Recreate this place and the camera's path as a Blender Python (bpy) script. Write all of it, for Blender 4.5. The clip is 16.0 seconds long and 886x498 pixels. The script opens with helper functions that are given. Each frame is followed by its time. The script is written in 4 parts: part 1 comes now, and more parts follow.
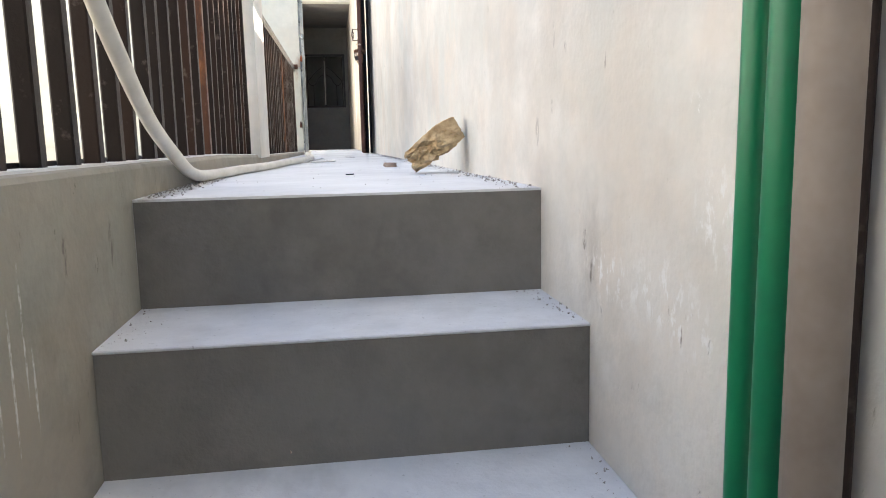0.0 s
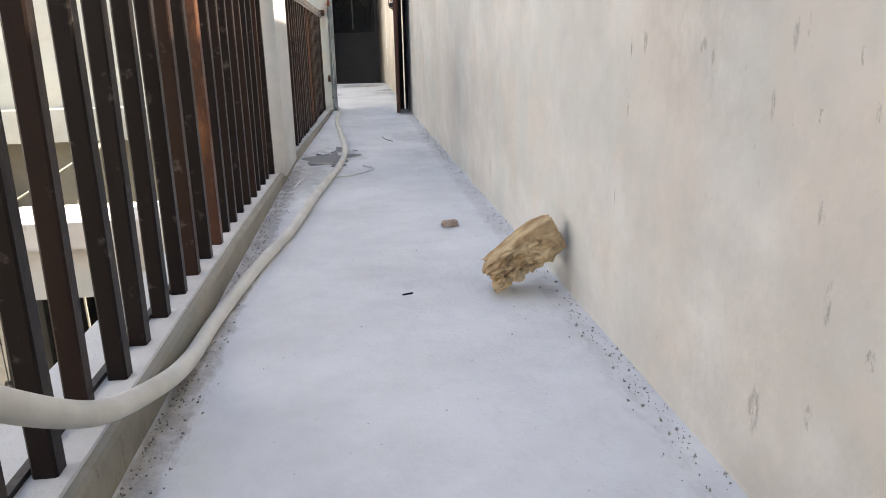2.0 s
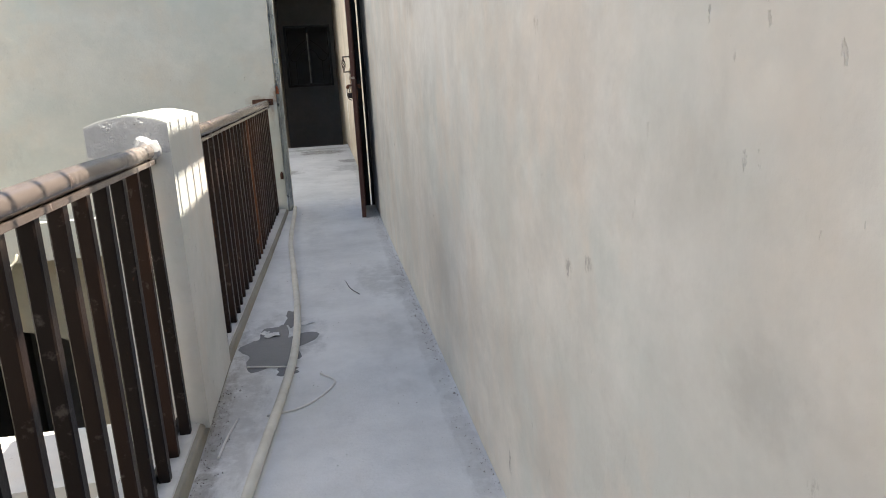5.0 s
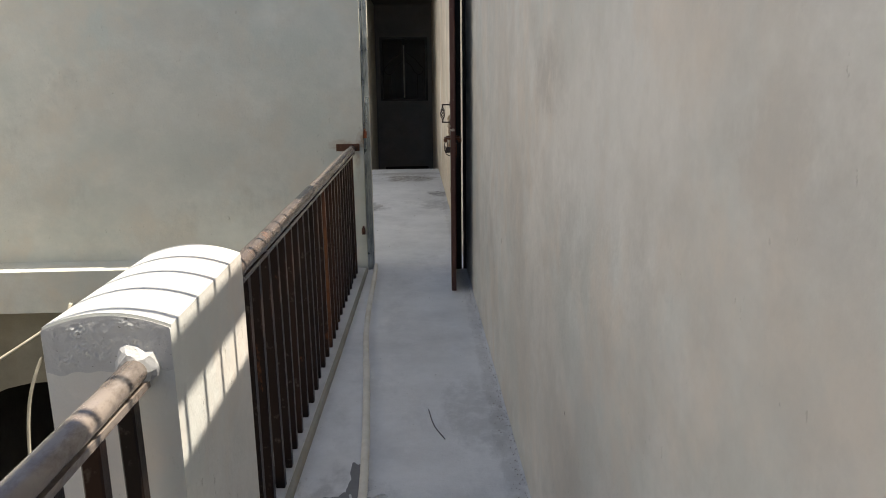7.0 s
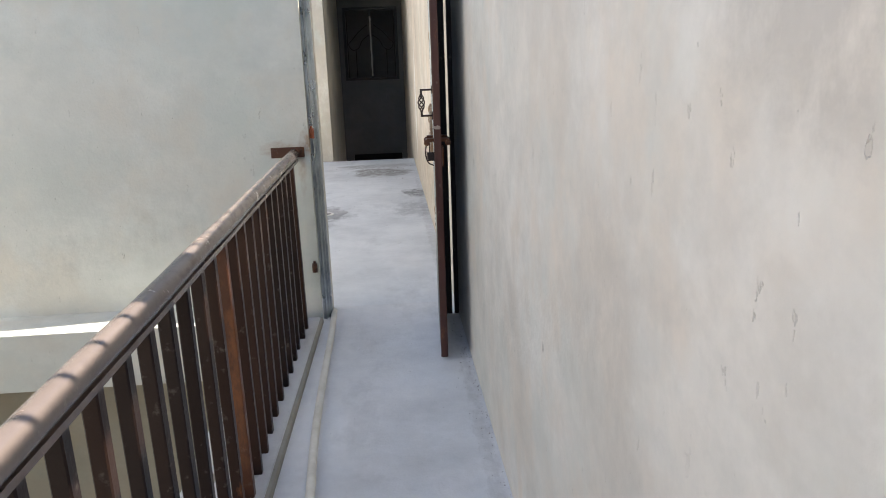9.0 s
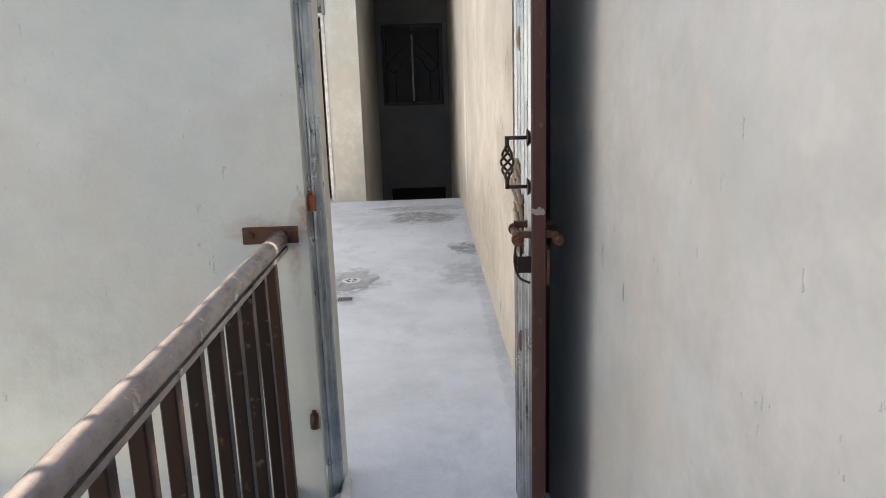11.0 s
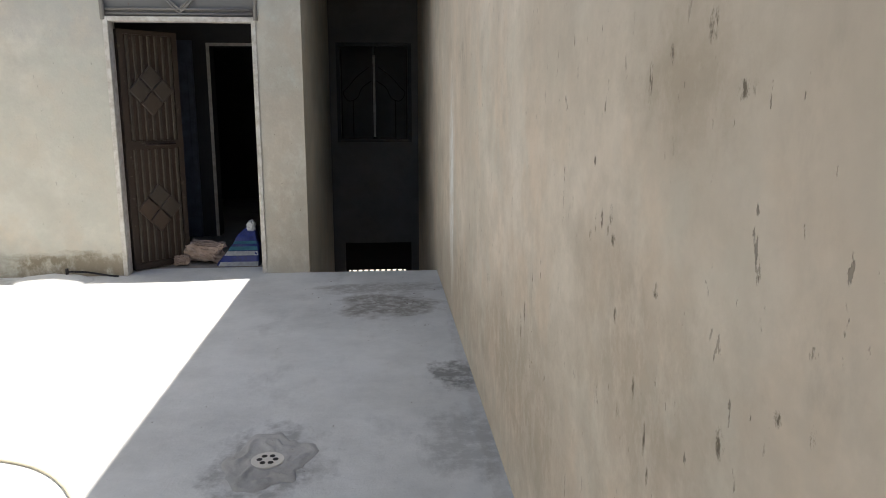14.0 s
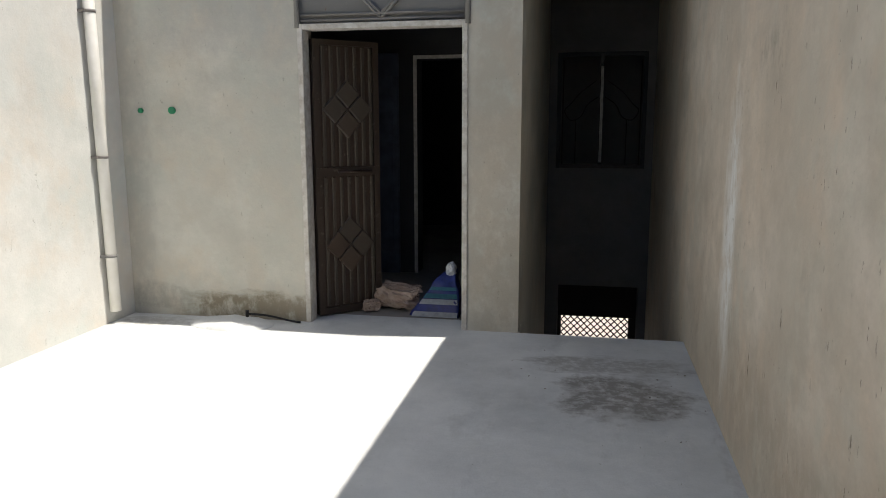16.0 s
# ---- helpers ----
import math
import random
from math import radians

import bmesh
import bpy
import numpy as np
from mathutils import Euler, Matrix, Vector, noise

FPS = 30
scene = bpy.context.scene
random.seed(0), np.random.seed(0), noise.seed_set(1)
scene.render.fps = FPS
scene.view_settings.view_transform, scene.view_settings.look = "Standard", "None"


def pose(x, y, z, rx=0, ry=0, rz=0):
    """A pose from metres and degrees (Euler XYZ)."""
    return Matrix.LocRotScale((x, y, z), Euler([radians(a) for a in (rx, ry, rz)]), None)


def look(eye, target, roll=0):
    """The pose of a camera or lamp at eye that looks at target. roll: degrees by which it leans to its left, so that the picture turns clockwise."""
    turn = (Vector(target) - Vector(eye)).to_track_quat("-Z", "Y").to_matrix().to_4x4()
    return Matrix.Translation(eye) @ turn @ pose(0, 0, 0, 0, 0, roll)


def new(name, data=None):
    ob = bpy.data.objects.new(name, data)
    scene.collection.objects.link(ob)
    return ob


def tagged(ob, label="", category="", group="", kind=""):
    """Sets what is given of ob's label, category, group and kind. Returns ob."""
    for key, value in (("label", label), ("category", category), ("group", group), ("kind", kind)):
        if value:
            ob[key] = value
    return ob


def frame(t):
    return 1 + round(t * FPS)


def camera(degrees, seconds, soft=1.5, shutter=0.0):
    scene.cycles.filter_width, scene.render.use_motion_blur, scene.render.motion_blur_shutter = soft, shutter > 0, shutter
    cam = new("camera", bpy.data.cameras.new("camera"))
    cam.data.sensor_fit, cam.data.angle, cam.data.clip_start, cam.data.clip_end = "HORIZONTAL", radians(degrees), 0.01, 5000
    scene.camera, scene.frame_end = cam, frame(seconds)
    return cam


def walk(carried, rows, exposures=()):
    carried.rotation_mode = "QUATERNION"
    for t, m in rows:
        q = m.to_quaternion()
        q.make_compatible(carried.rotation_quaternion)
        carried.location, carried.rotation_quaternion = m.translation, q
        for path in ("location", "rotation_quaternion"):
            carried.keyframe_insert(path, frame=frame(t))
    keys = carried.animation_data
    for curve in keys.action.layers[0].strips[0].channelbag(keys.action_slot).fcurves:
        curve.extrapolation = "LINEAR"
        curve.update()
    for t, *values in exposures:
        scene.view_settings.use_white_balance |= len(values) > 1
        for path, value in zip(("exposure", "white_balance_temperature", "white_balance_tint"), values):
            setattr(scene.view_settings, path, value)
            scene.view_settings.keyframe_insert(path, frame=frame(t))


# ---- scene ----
cam = camera(62.3, 16.0, soft=0.95)
PATH = [
    (0, (0.205, -0.292, 0.097), (0.493, 1.666, -0.192), -1.2),
    (0.5, (0.214, -0.098, 0.221), (0.524, 1.849, -0.113), -2.4),
    (1, (0.186, 0.105, 0.324), (0.335, 2.048, -0.128), -1.2),
    (1.5, (0.181, 0.247, 0.403), (0.245, 2.209, 0.023), -1.8),
    (2, (0.17, 0.437, 0.55), (0.375, 2.355, 0.021), -1.4),
    (2.5, (0.23, 0.589, 0.617), (0.441, 2.53, 0.183), -2.6),
    (3, (0.292, 0.765, 0.773), (0.381, 2.663, 0.15), -4.2),
    (3.5, (0.29, 0.923, 0.81), (0.421, 2.82, 0.188), -1.7),
    (4, (0.284, 1.2, 0.930), (0.575, 3.098, 0.367), -1.9),
    (4.2, (0.259, 1.287, 0.935), (0.561, 3.208, 0.467), -3.1),
    (6.3, (0.289, 1.955, 1.335), (0.534, 3.876, 0.835), -2.3),
    (6.5, (0.299, 2.09, 1.356), (0.44, 4.019, 0.845), -3.0),
    (7, (0.265, 2.416, 1.357), (0.339, 4.361, 0.895), -0.7),
    (7.5, (0.261, 2.738, 1.361), (0.481, 4.671, 0.897), -1.3),
    (8, (0.297, 3.15, 1.345), (0.434, 5.081, 0.844), -4.0),
    (8.5, (0.294, 3.522, 1.338), (0.349, 5.46, 0.844), -1.5),
    (9, (0.298, 3.888, 1.337), (0.434, 5.813, 0.813), -1.9),
    (9.2, (0.300, 4.046, 1.330), (0.382, 5.995, 0.890), -3.6),
    (11.3, (0.262, 5.632, 1.316), (0.298, 7.575, 0.842), -1.6),
    (11.5, (0.253, 5.784, 1.318), (0.34, 7.723, 0.835), -2.4),
    (12, (0.231, 6.117, 1.309), (0.389, 8.058, 0.855), -3.7),
    (12.5, (0.208, 6.485, 1.331), (0.288, 8.435, 0.892), -4.1),
    (13, (0.167, 6.79, 1.339), (0.367, 8.739, 0.938), 0.0),
    (13.5, (0.148, 7.097, 1.306), (0.421, 9.021, 0.832), -2.3),
    (14, (0.193, 7.486, 1.323), (0.355, 9.442, 0.939), 0.0),
    (14.5, (0.197, 7.74, 1.306), (0.194, 9.703, 0.921), -0.7),
    (15, (0.178, 8.061, 1.339), (0.198, 10.015, 0.915), -1.1),
    (15.5, (0.126, 8.426, 1.343), (-0.11, 10.378, 0.98), -1.0),
    (16, (0.024, 8.72, 1.34), (-0.363, 10.653, 1.004), -0.1),
]
walk(cam, [(t, look(eye, target, roll)) for t, eye, target, roll in PATH], [(0, 2.6, 7150, 12), (0.5, 2.25, 7150, 12), (1, 2.36, 7150, 12), (1.5, 2.06, 7150, 13), (2, 1.97, 7100, 13), (3, 2.06, 7050, 13), (4, 2.04, 7050, 13), (4.2, 1.86, 7050, 12), (6.3, 1.2, 7000, 10), (7, 0.76, 7150, 11), (7.5, 0.52, 7150, 11), (8, 0.70, 7150, 12), (8.5, 1.44, 6800, 12), (9, 1.57, 6750, 12),
     (11.5, 1.62, 6750, 12), (12.5, 1.65, 6700, 13), (13, 1.22, 6700, 12), (13.5, 1.04, 6700, 12), (14, 0.66, 6750, 11), (14.5, 0.46, 6800, 10), (15.5, 0.36, 6700, 10), (16, 0.16, 6700, 10)])

# ---- light: sun over the east wall, clear sky ----
SUN_SLOPE = Vector((0.5, 0.064, 1.0)).normalized()
sun_data = bpy.data.lights.new("sun", "SUN")
sun_data.energy, sun_data.angle, sun_data.color = 5.0, radians(0.42), (1.0, 0.955, 0.88)
sun = new("sun", sun_data)
sun.matrix_world = look(SUN_SLOPE * 40, (0, 0, 0))
world = bpy.data.worlds.new("sky")
scene.world = world
world.use_nodes = True
wn = world.node_tree
sky = wn.nodes.new("ShaderNodeTexSky")
sky.sky_type, sky.sun_disc = "NISHITA", False
sky.sun_elevation, sky.sun_rotation = math.asin(SUN_SLOPE.z), math.atan2(SUN_SLOPE.x, SUN_SLOPE.y)
wn.links.new(sky.outputs[0], wn.nodes["Background"].inputs[0])
wn.nodes["Background"].inputs[1].default_value = 0.10


# ---- materials ----
XE0, YB0 = 0.627, 13.335  # faces of the east wall and of the house front, for stains


class Nodes:
    """A small builder of node trees round one Principled shader."""

    def __init__(self, name, whole=False):
        self.mat = bpy.data.materials.new(name)
        self.mat.use_nodes = True
        self.tree = self.mat.node_tree
        self.out = self.tree.nodes["Principled BSDF"]
        self.co = self.tree.nodes.new("ShaderNodeNewGeometry").outputs["Position"] if whole else self.tree.nodes.new("ShaderNodeTexCoord").outputs["Object"]

    def put(self, kind, **values):
        node = self.tree.nodes.new(kind)
        for key, value in values.items():
            if key in node.inputs:
                if isinstance(value, bpy.types.NodeSocket):
                    self.tree.links.new(value, node.inputs[key])
                else:
                    node.inputs[key].default_value = value
        return node

    def link(self, a, b):
        self.tree.links.new(a, b)

    def coords(self, scale=(1, 1, 1), move=(0, 0, 0)):
        n = self.put("ShaderNodeMapping", Vector=self.co)
        n.inputs["Scale"].default_value, n.inputs["Location"].default_value = scale, move
        return n.outputs[0]

    def noise(self, scale, detail=4.0, rough=0.55, stretch=(1, 1, 1), move=(0, 0, 0)):
        n = self.put("ShaderNodeTexNoise", Vector=self.coords(stretch, move), Scale=scale, Detail=detail, Roughness=rough)
        return n.outputs["Fac"]

    def ramp(self, fac, low, high):
        n = self.put("ShaderNodeMapRange", Value=fac)
        n.inputs["From Min"].default_value, n.inputs["From Max"].default_value = low, high
        return n.outputs[0]

    def mix(self, fac, a, b, kind="MIX"):
        n = self.tree.nodes.new("ShaderNodeMix")
        n.data_type, n.blend_type = "RGBA", kind
        for key, value in ((0, fac), (6, a), (7, b)):
            if isinstance(value, bpy.types.NodeSocket):
                self.link(value, n.inputs[key])
            else:
                n.inputs[key].default_value = value if key == 0 else (*value, 1)
        return n.outputs[2]

    def math(self, op, a, b):
        n = self.tree.nodes.new("ShaderNodeMath")
        n.operation = op
        for key, value in ((0, a), (1, b)):
            if isinstance(value, bpy.types.NodeSocket):
                self.link(value, n.inputs[key])
            else:
                n.inputs[key].default_value = value
        return n.outputs[0]

    def spot(self, centre, size, wob=0.5, fine=1.5, soft=0.35):
        """One where a blot of that centre and size lies, with an uneven edge."""
        low = min(size)
        own = tuple(1 / min(s, 3 * low) for s in size)
        grain = self.noise(fine, 5, 0.68, own, tuple(c - k * c for c, k in zip(centre, own)))
        m = self.coords(tuple(1 / s for s in size), tuple(-c / s for c, s in zip(centre, size)))
        d = self.put("ShaderNodeVectorMath")
        d.operation = "LENGTH"
        self.link(m, d.inputs[0])
        e = self.math("ADD", d.outputs["Value"], self.math("MULTIPLY", self.math("SUBTRACT", grain, 0.5), wob * 3.2))
        return self.math("SUBTRACT", 1.0, self.ramp(e, 1.0 - soft, 1.0 + soft * 0.4))

    def broken(self, fac, scale, low=0.30, high=0.54, stretch=(1, 1, 1)):
        """The mask fac worn through by a finer noise."""
        return self.math("MULTIPLY", fac, self.ramp(self.noise(scale, 5, 0.72, stretch, (3, 6, 2)), low, high))

    def blots(self, colour, table, worn, stretch=(1, 1, 1), low=0.30, high=0.54, **how):
        for centre, size, tint, amount in table:
            mask = self.broken(self.spot(centre, size, **how), worn, low, high, stretch)
            colour = self.mix(self.math("MULTIPLY", mask, amount), colour, tint)
        return colour

    def done(self, colour, rough=0.8, metal=0.0, bump=None, height=0.004, strength=0.5, spec=None):
        for key, value in (("Base Color", colour), ("Roughness", rough), ("Metallic", metal)):
            if isinstance(value, bpy.types.NodeSocket):
                self.link(value, self.out.inputs[key])
            else:
                self.out.inputs[key].default_value = (*value, 1) if key == "Base Color" else value
        if spec is not None:
            self.out.inputs["Specular IOR Level"].default_value = spec
        if bump is not None:
            n = self.put("ShaderNodeBump", Height=bump, Distance=height, Strength=strength)
            self.link(n.outputs[0], self.out.inputs["Normal"])
        return self.mat


def plaster(name, base, dark, blotch=0.5, marks=0.5, blots=(), gouges=(), soft=0.6, flaked=()):
    """Trowelled cement plaster with clouds, faint run marks, smudges and small upright gouges."""
    n = Nodes(name)
    warm = tuple(v * k for v, k in zip(base, (1.03, 0.985, 0.94)))
    cool = tuple(v * k for v, k in zip(base, (0.83, 0.87, 0.86)))
    c = n.mix(n.ramp(n.noise(0.7, 4, 0.6, move=(5, 1, 8)), 0.35, 0.65), base, warm)
    c = n.mix(n.math("MULTIPLY", n.ramp(n.noise(1.5, 6, 0.66, (1, 1, 1.3), (1, 12, 3)), 0.43, 0.60), 0.85), c, cool)
    c = n.mix(n.math("MULTIPLY", n.ramp(n.noise(3.4, 5, 0.6, (1, 1, 0.8), (11, 2, 7)), 0.47, 0.62), 0.85), c, tuple(v * k for v, k in zip(base, (0.97, 0.895, 0.83))))
    c = n.mix(n.math("MULTIPLY", n.ramp(n.noise(13, 6, 0.75), 0.45, 0.68), 0.35), c, tuple(v * 0.84 for v in base))
    c = n.mix(n.math("MULTIPLY", n.ramp(n.noise(1.1, 6, 0.68), 0.42, 0.70), blotch), c, dark)
    c = n.mix(n.math("MULTIPLY", n.ramp(n.noise(2.6, 5, 0.66, (1, 1, 1.2)), 0.50, 0.70), 0.55 * blotch), c, tuple(v * 0.86 for v in dark))
    c = n.mix(n.math("MULTIPLY", n.ramp(n.noise(2.1, 5, 0.65, move=(7, 3, 1)), 0.54, 0.74), 0.4), c, tuple(min(0.84, v * 1.12) for v in base))
    c = n.mix(n.math("MULTIPLY", n.ramp(n.noise(4.6, 6, 0.74, (1, 1, 1.3), (6, 6, 1)), 0.49, 0.66), 0.45 * blotch), c, dark)
    smudge = n.math("MULTIPLY", n.ramp(n.noise(2.4, 3, 0.5, (1, 1, 0.8), (2, 9, 4)), 0.60, 0.74), n.ramp(n.noise(16, 5, 0.7, (1, 1, 0.6)), 0.42, 0.62))
    c = n.mix(n.math("MULTIPLY", smudge, 0.12 + 0.3 * marks), c, tuple(v * 0.55 for v in dark))
    c = n.blots(c, blots, 11.0, (1, 1, 0.7), wob=0.6 * soft + 0.24, soft=soft)
    c = n.blots(c, gouges, 85.0, (1, 1, 0.4), 0.44, 0.56, wob=0.6, fine=2.6, soft=0.4)
    c = n.blots(c, flaked, 38.0, (1, 1, 0.6), 0.53, 0.60, wob=0.4, soft=0.7)
    where = n.ramp(n.noise(2.0, 4, 0.65, move=(4, 4, 4)), 0.44, 0.58)
    gouge = n.math("MULTIPLY", n.ramp(n.noise(12, 4, 0.66, (3.2, 3.2, 1.1)), 0.67 - 0.012 * marks, 0.695 - 0.008 * marks), where)
    c = n.mix(n.math("MULTIPLY", gouge, 0.75 * marks), c, (0.19, 0.165, 0.135))
    fine = n.noise(70, 5, 0.6)
    rel = n.math("ADD", n.math("MULTIPLY", fine, 0.22), n.math("MULTIPLY", n.noise(4, 5, 0.62), 1.3))
    rel = n.math("SUBTRACT", rel, n.math("MULTIPLY", gouge, 1.2))
    return n.done(c, 0.86, 0, rel, 0.011, 0.55, 0.25)


def cement(name, base, dark, blotch=0.6, grit=0.4, blots=()):
    n = Nodes(name)
    c = n.mix(n.math("MULTIPLY", n.ramp(n.noise(1.3, 6, 0.7), 0.4, 0.7), blotch), base, dark)
    c = n.mix(n.math("MULTIPLY", n.ramp(n.noise(5, 6, 0.7, move=(3, 1, 2)), 0.48, 0.72), 0.45 * blotch), c, tuple(min(0.8, v * 1.18) for v in base))
    c = n.mix(n.math("MULTIPLY", n.ramp(n.noise(3.1, 5, 0.7, (1, 0.5, 1), (8, 2, 5)), 0.56, 0.72), 0.5 * blotch), c, tuple(v * 0.8 for v in dark))
    c = n.blots(c, blots, 15.0, wob=0.62, soft=0.32)
    specks = n.ramp(n.noise(120, 2, 0.5), 0.70, 0.75)
    c = n.mix(n.math("MULTIPLY", specks, grit), c, (0.14, 0.13, 0.12))
    rel = n.math("ADD", n.noise(7, 6, 0.7), n.math("MULTIPLY", n.noise(95, 4, 0.6), 0.3))
    return n.done(c, n.ramp(n.noise(2.2, 3), -0.8, 1.2), 0, rel, 0.008, 0.6, 0.3)


def painted_iron(name, paint, rust_amount=0.5, gloss=0.38, spec=0.28, blots=()):
    n = Nodes(name, True)
    rnd = n.tree.nodes.new("ShaderNodeObjectInfo").outputs["Random"]
    f = n.ramp(n.noise(11, 6, 0.7, (1, 1, 0.45)), 0.72 - 0.3 * rust_amount, 0.8 - 0.2 * rust_amount)
    c = n.mix(f, paint, (0.19, 0.075, 0.03))
    c = n.mix(n.math("MULTIPLY", n.ramp(rnd, 0.55, 1.0), 0.25), c, (0.10, 0.045, 0.025))
    c = n.mix(n.math("MULTIPLY", n.ramp(n.noise(28, 4, 0.6), 0.62, 0.72), 0.2), c, (0.32, 0.28, 0.24))
    c = n.blots(c, blots, 30.0, (1, 0.5, 1), wob=0.3, soft=0.9)
    r = n.math("ADD", gloss, n.math("MULTIPLY", f, 0.4))
    return n.done(c, r, 0.0, n.noise(45, 5, 0.7), 0.003, 0.35, spec)


def galvanised(name):
    n = Nodes(name)
    c = n.mix(n.ramp(n.noise(7, 5, 0.7, (1, 1, 0.5)), 0.42, 0.66), (0.46, 0.495, 0.515), (0.19, 0.215, 0.24))
    dirt = n.ramp(n.noise(24, 5, 0.7, (1, 1, 0.35)), 0.6, 0.72)
    c = n.mix(n.math("MULTIPLY", dirt, 0.55), c, (0.16, 0.16, 0.15))
    r = n.math("ADD", 0.14, n.math("MULTIPLY", n.noise(9, 4, 0.6), 0.34))
    return n.done(c, r, 0.9, n.noise(14, 4, 0.6), 0.003, 0.3)


def plain(name, colour, dark, scale=20, rough=0.5, metal=0.0, height=0.002, spec=None):
    n = Nodes(name)
    c = n.mix(n.ramp(n.noise(scale, 5, 0.65), 0.38, 0.68), colour, dark)
    return n.done(c, rough, metal, n.noise(scale * 4, 4, 0.6), height, 0.4, spec)


UMBER = (0.33, 0.27, 0.20)
GREY, DUSK, PALE = (0.36, 0.34, 0.31), (0.20, 0.18, 0.155), (0.70, 0.70, 0.67)
EAST_BLOTS = [((XE0, 1.42, 0.59), (0.3, 0.17, 0.15), GREY, 0.42), ((XE0, 2.70, 1.28), (0.3, 0.05, 0.03), GREY, 0.4), ((XE0, 4.42, 1.36), (0.3, 0.22, 0.11), GREY, 0.45), ((XE0, 3.1, 1.28), (0.3, 0.2, 0.1), GREY, 0.3),
              ((XE0, 0.88, -0.10), (0.3, 0.05, 0.10), GREY, 0.5), ((XE0, 0.62, -0.10), (0.3, 0.12, 0.09), PALE, 0.5), ((XE0, 2.05, 0.74), (0.3, 0.07, 0.05), GREY, 0.3), ((XE0, 5.0, 0.9), (0.3, 0.25, 0.3), GREY, 0.22), ((XE0, 1.70, 0.27), (0.3, 0.07, 0.07), PALE, 0.4)]
EAST_GOUGES = [((XE0, y, z), (0.3, sy, sz), tint, amount) for y, z, sy, sz, tint, amount in (
    (1.605, 0.557, 0.008, 0.022, GREY, 0.95), (1.665, 0.545, 0.003, 0.018, DUSK, 0.8), (1.67, 0.447, 0.003, 0.02, DUSK, 0.7), (1.72, 0.268, 0.004, 0.025, DUSK, 0.6), (1.40, 0.545, 0.012, 0.012, GREY, 0.9), (1.372, 0.53, 0.005, 0.010, DUSK, 0.6),
    (1.22, 0.48, 0.005, 0.016, GREY, 0.9), (1.188, 0.556, 0.005, 0.018, GREY, 0.8), (1.111, 0.379, 0.006, 0.022, GREY, 0.8), (1.086, 0.292, 0.006, 0.024, GREY, 0.9), (1.095, 0.161, 0.007, 0.014, GREY, 0.9), (1.2, 0.115, 0.012, 0.03, GREY, 0.8), (1.016, 0.261, 0.007, 0.010, DUSK, 0.7), (0.905, -0.075, 0.010, 0.018, DUSK, 0.9), (0.87, -0.125, 0.010, 0.022, DUSK, 0.9), (0.82, -0.175, 0.006, 0.012, DUSK, 0.8), (0.546, -0.152, 0.003, 0.012, DUSK, 0.8), (0.818, 0.218, 0.004, 0.014, DUSK, 0.6),
    (3.04, 0.123, 0.008, 0.035, DUSK, 0.9), (2.588, 0.722, 0.016, 0.016, GREY, 0.9), (2.50, 0.75, 0.016, 0.015, GREY, 0.8), (1.979, 0.691, 0.006, 0.012, GREY, 0.8), (2.833, 0.335, 0.004, 0.02, DUSK, 0.5),
    (2.675, 1.228, 0.008, 0.034, DUSK, 0.9), (2.743, 1.33, 0.006, 0.008, DUSK, 0.8), (2.757, 1.258, 0.016, 0.012, GREY, 0.8), (2.738, 1.107, 0.012, 0.014, UMBER, 0.7), (2.545, 1.19, 0.006, 0.013, DUSK, 0.8), (2.829, 1.322, 0.004, 0.014, DUSK, 0.5), (4.085, 0.532, 0.006, 0.006, DUSK, 0.9),
    (6.98, 1.181, 0.005, 0.012, DUSK, 0.7), (6.693, 0.916, 0.006, 0.020, DUSK, 0.9), (6.855, 0.948, 0.012, 0.028, GREY, 0.9), (6.684, 0.948, 0.003, 0.016, DUSK, 0.7), (6.865, 0.893, 0.005, 0.012, GREY, 0.7), (5.42, 0.675, 0.0096, 0.012, DUSK, 0.6))]
TERR_BLOTS = [((XE0, 12.06, 0.82), (0.3, 0.15, 0.62), (0.78, 0.78, 0.76), 1.0), ((XE0, 7.735, 1.0), (0.3, 0.05, 1.8), PALE, 0.8), ((XE0, 8.55, 1.36), (0.3, 0.24, 0.12), UMBER, 0.5), ((XE0, 8.7, 0.85), (0.3, 0.40, 0.32), UMBER, 0.5), ((XE0, 9.6, 0.45), (0.3, 0.8, 0.40), UMBER, 0.5), ((XE0, 11.0, 0.3), (0.3, 1.3, 0.30), UMBER, 0.4)]
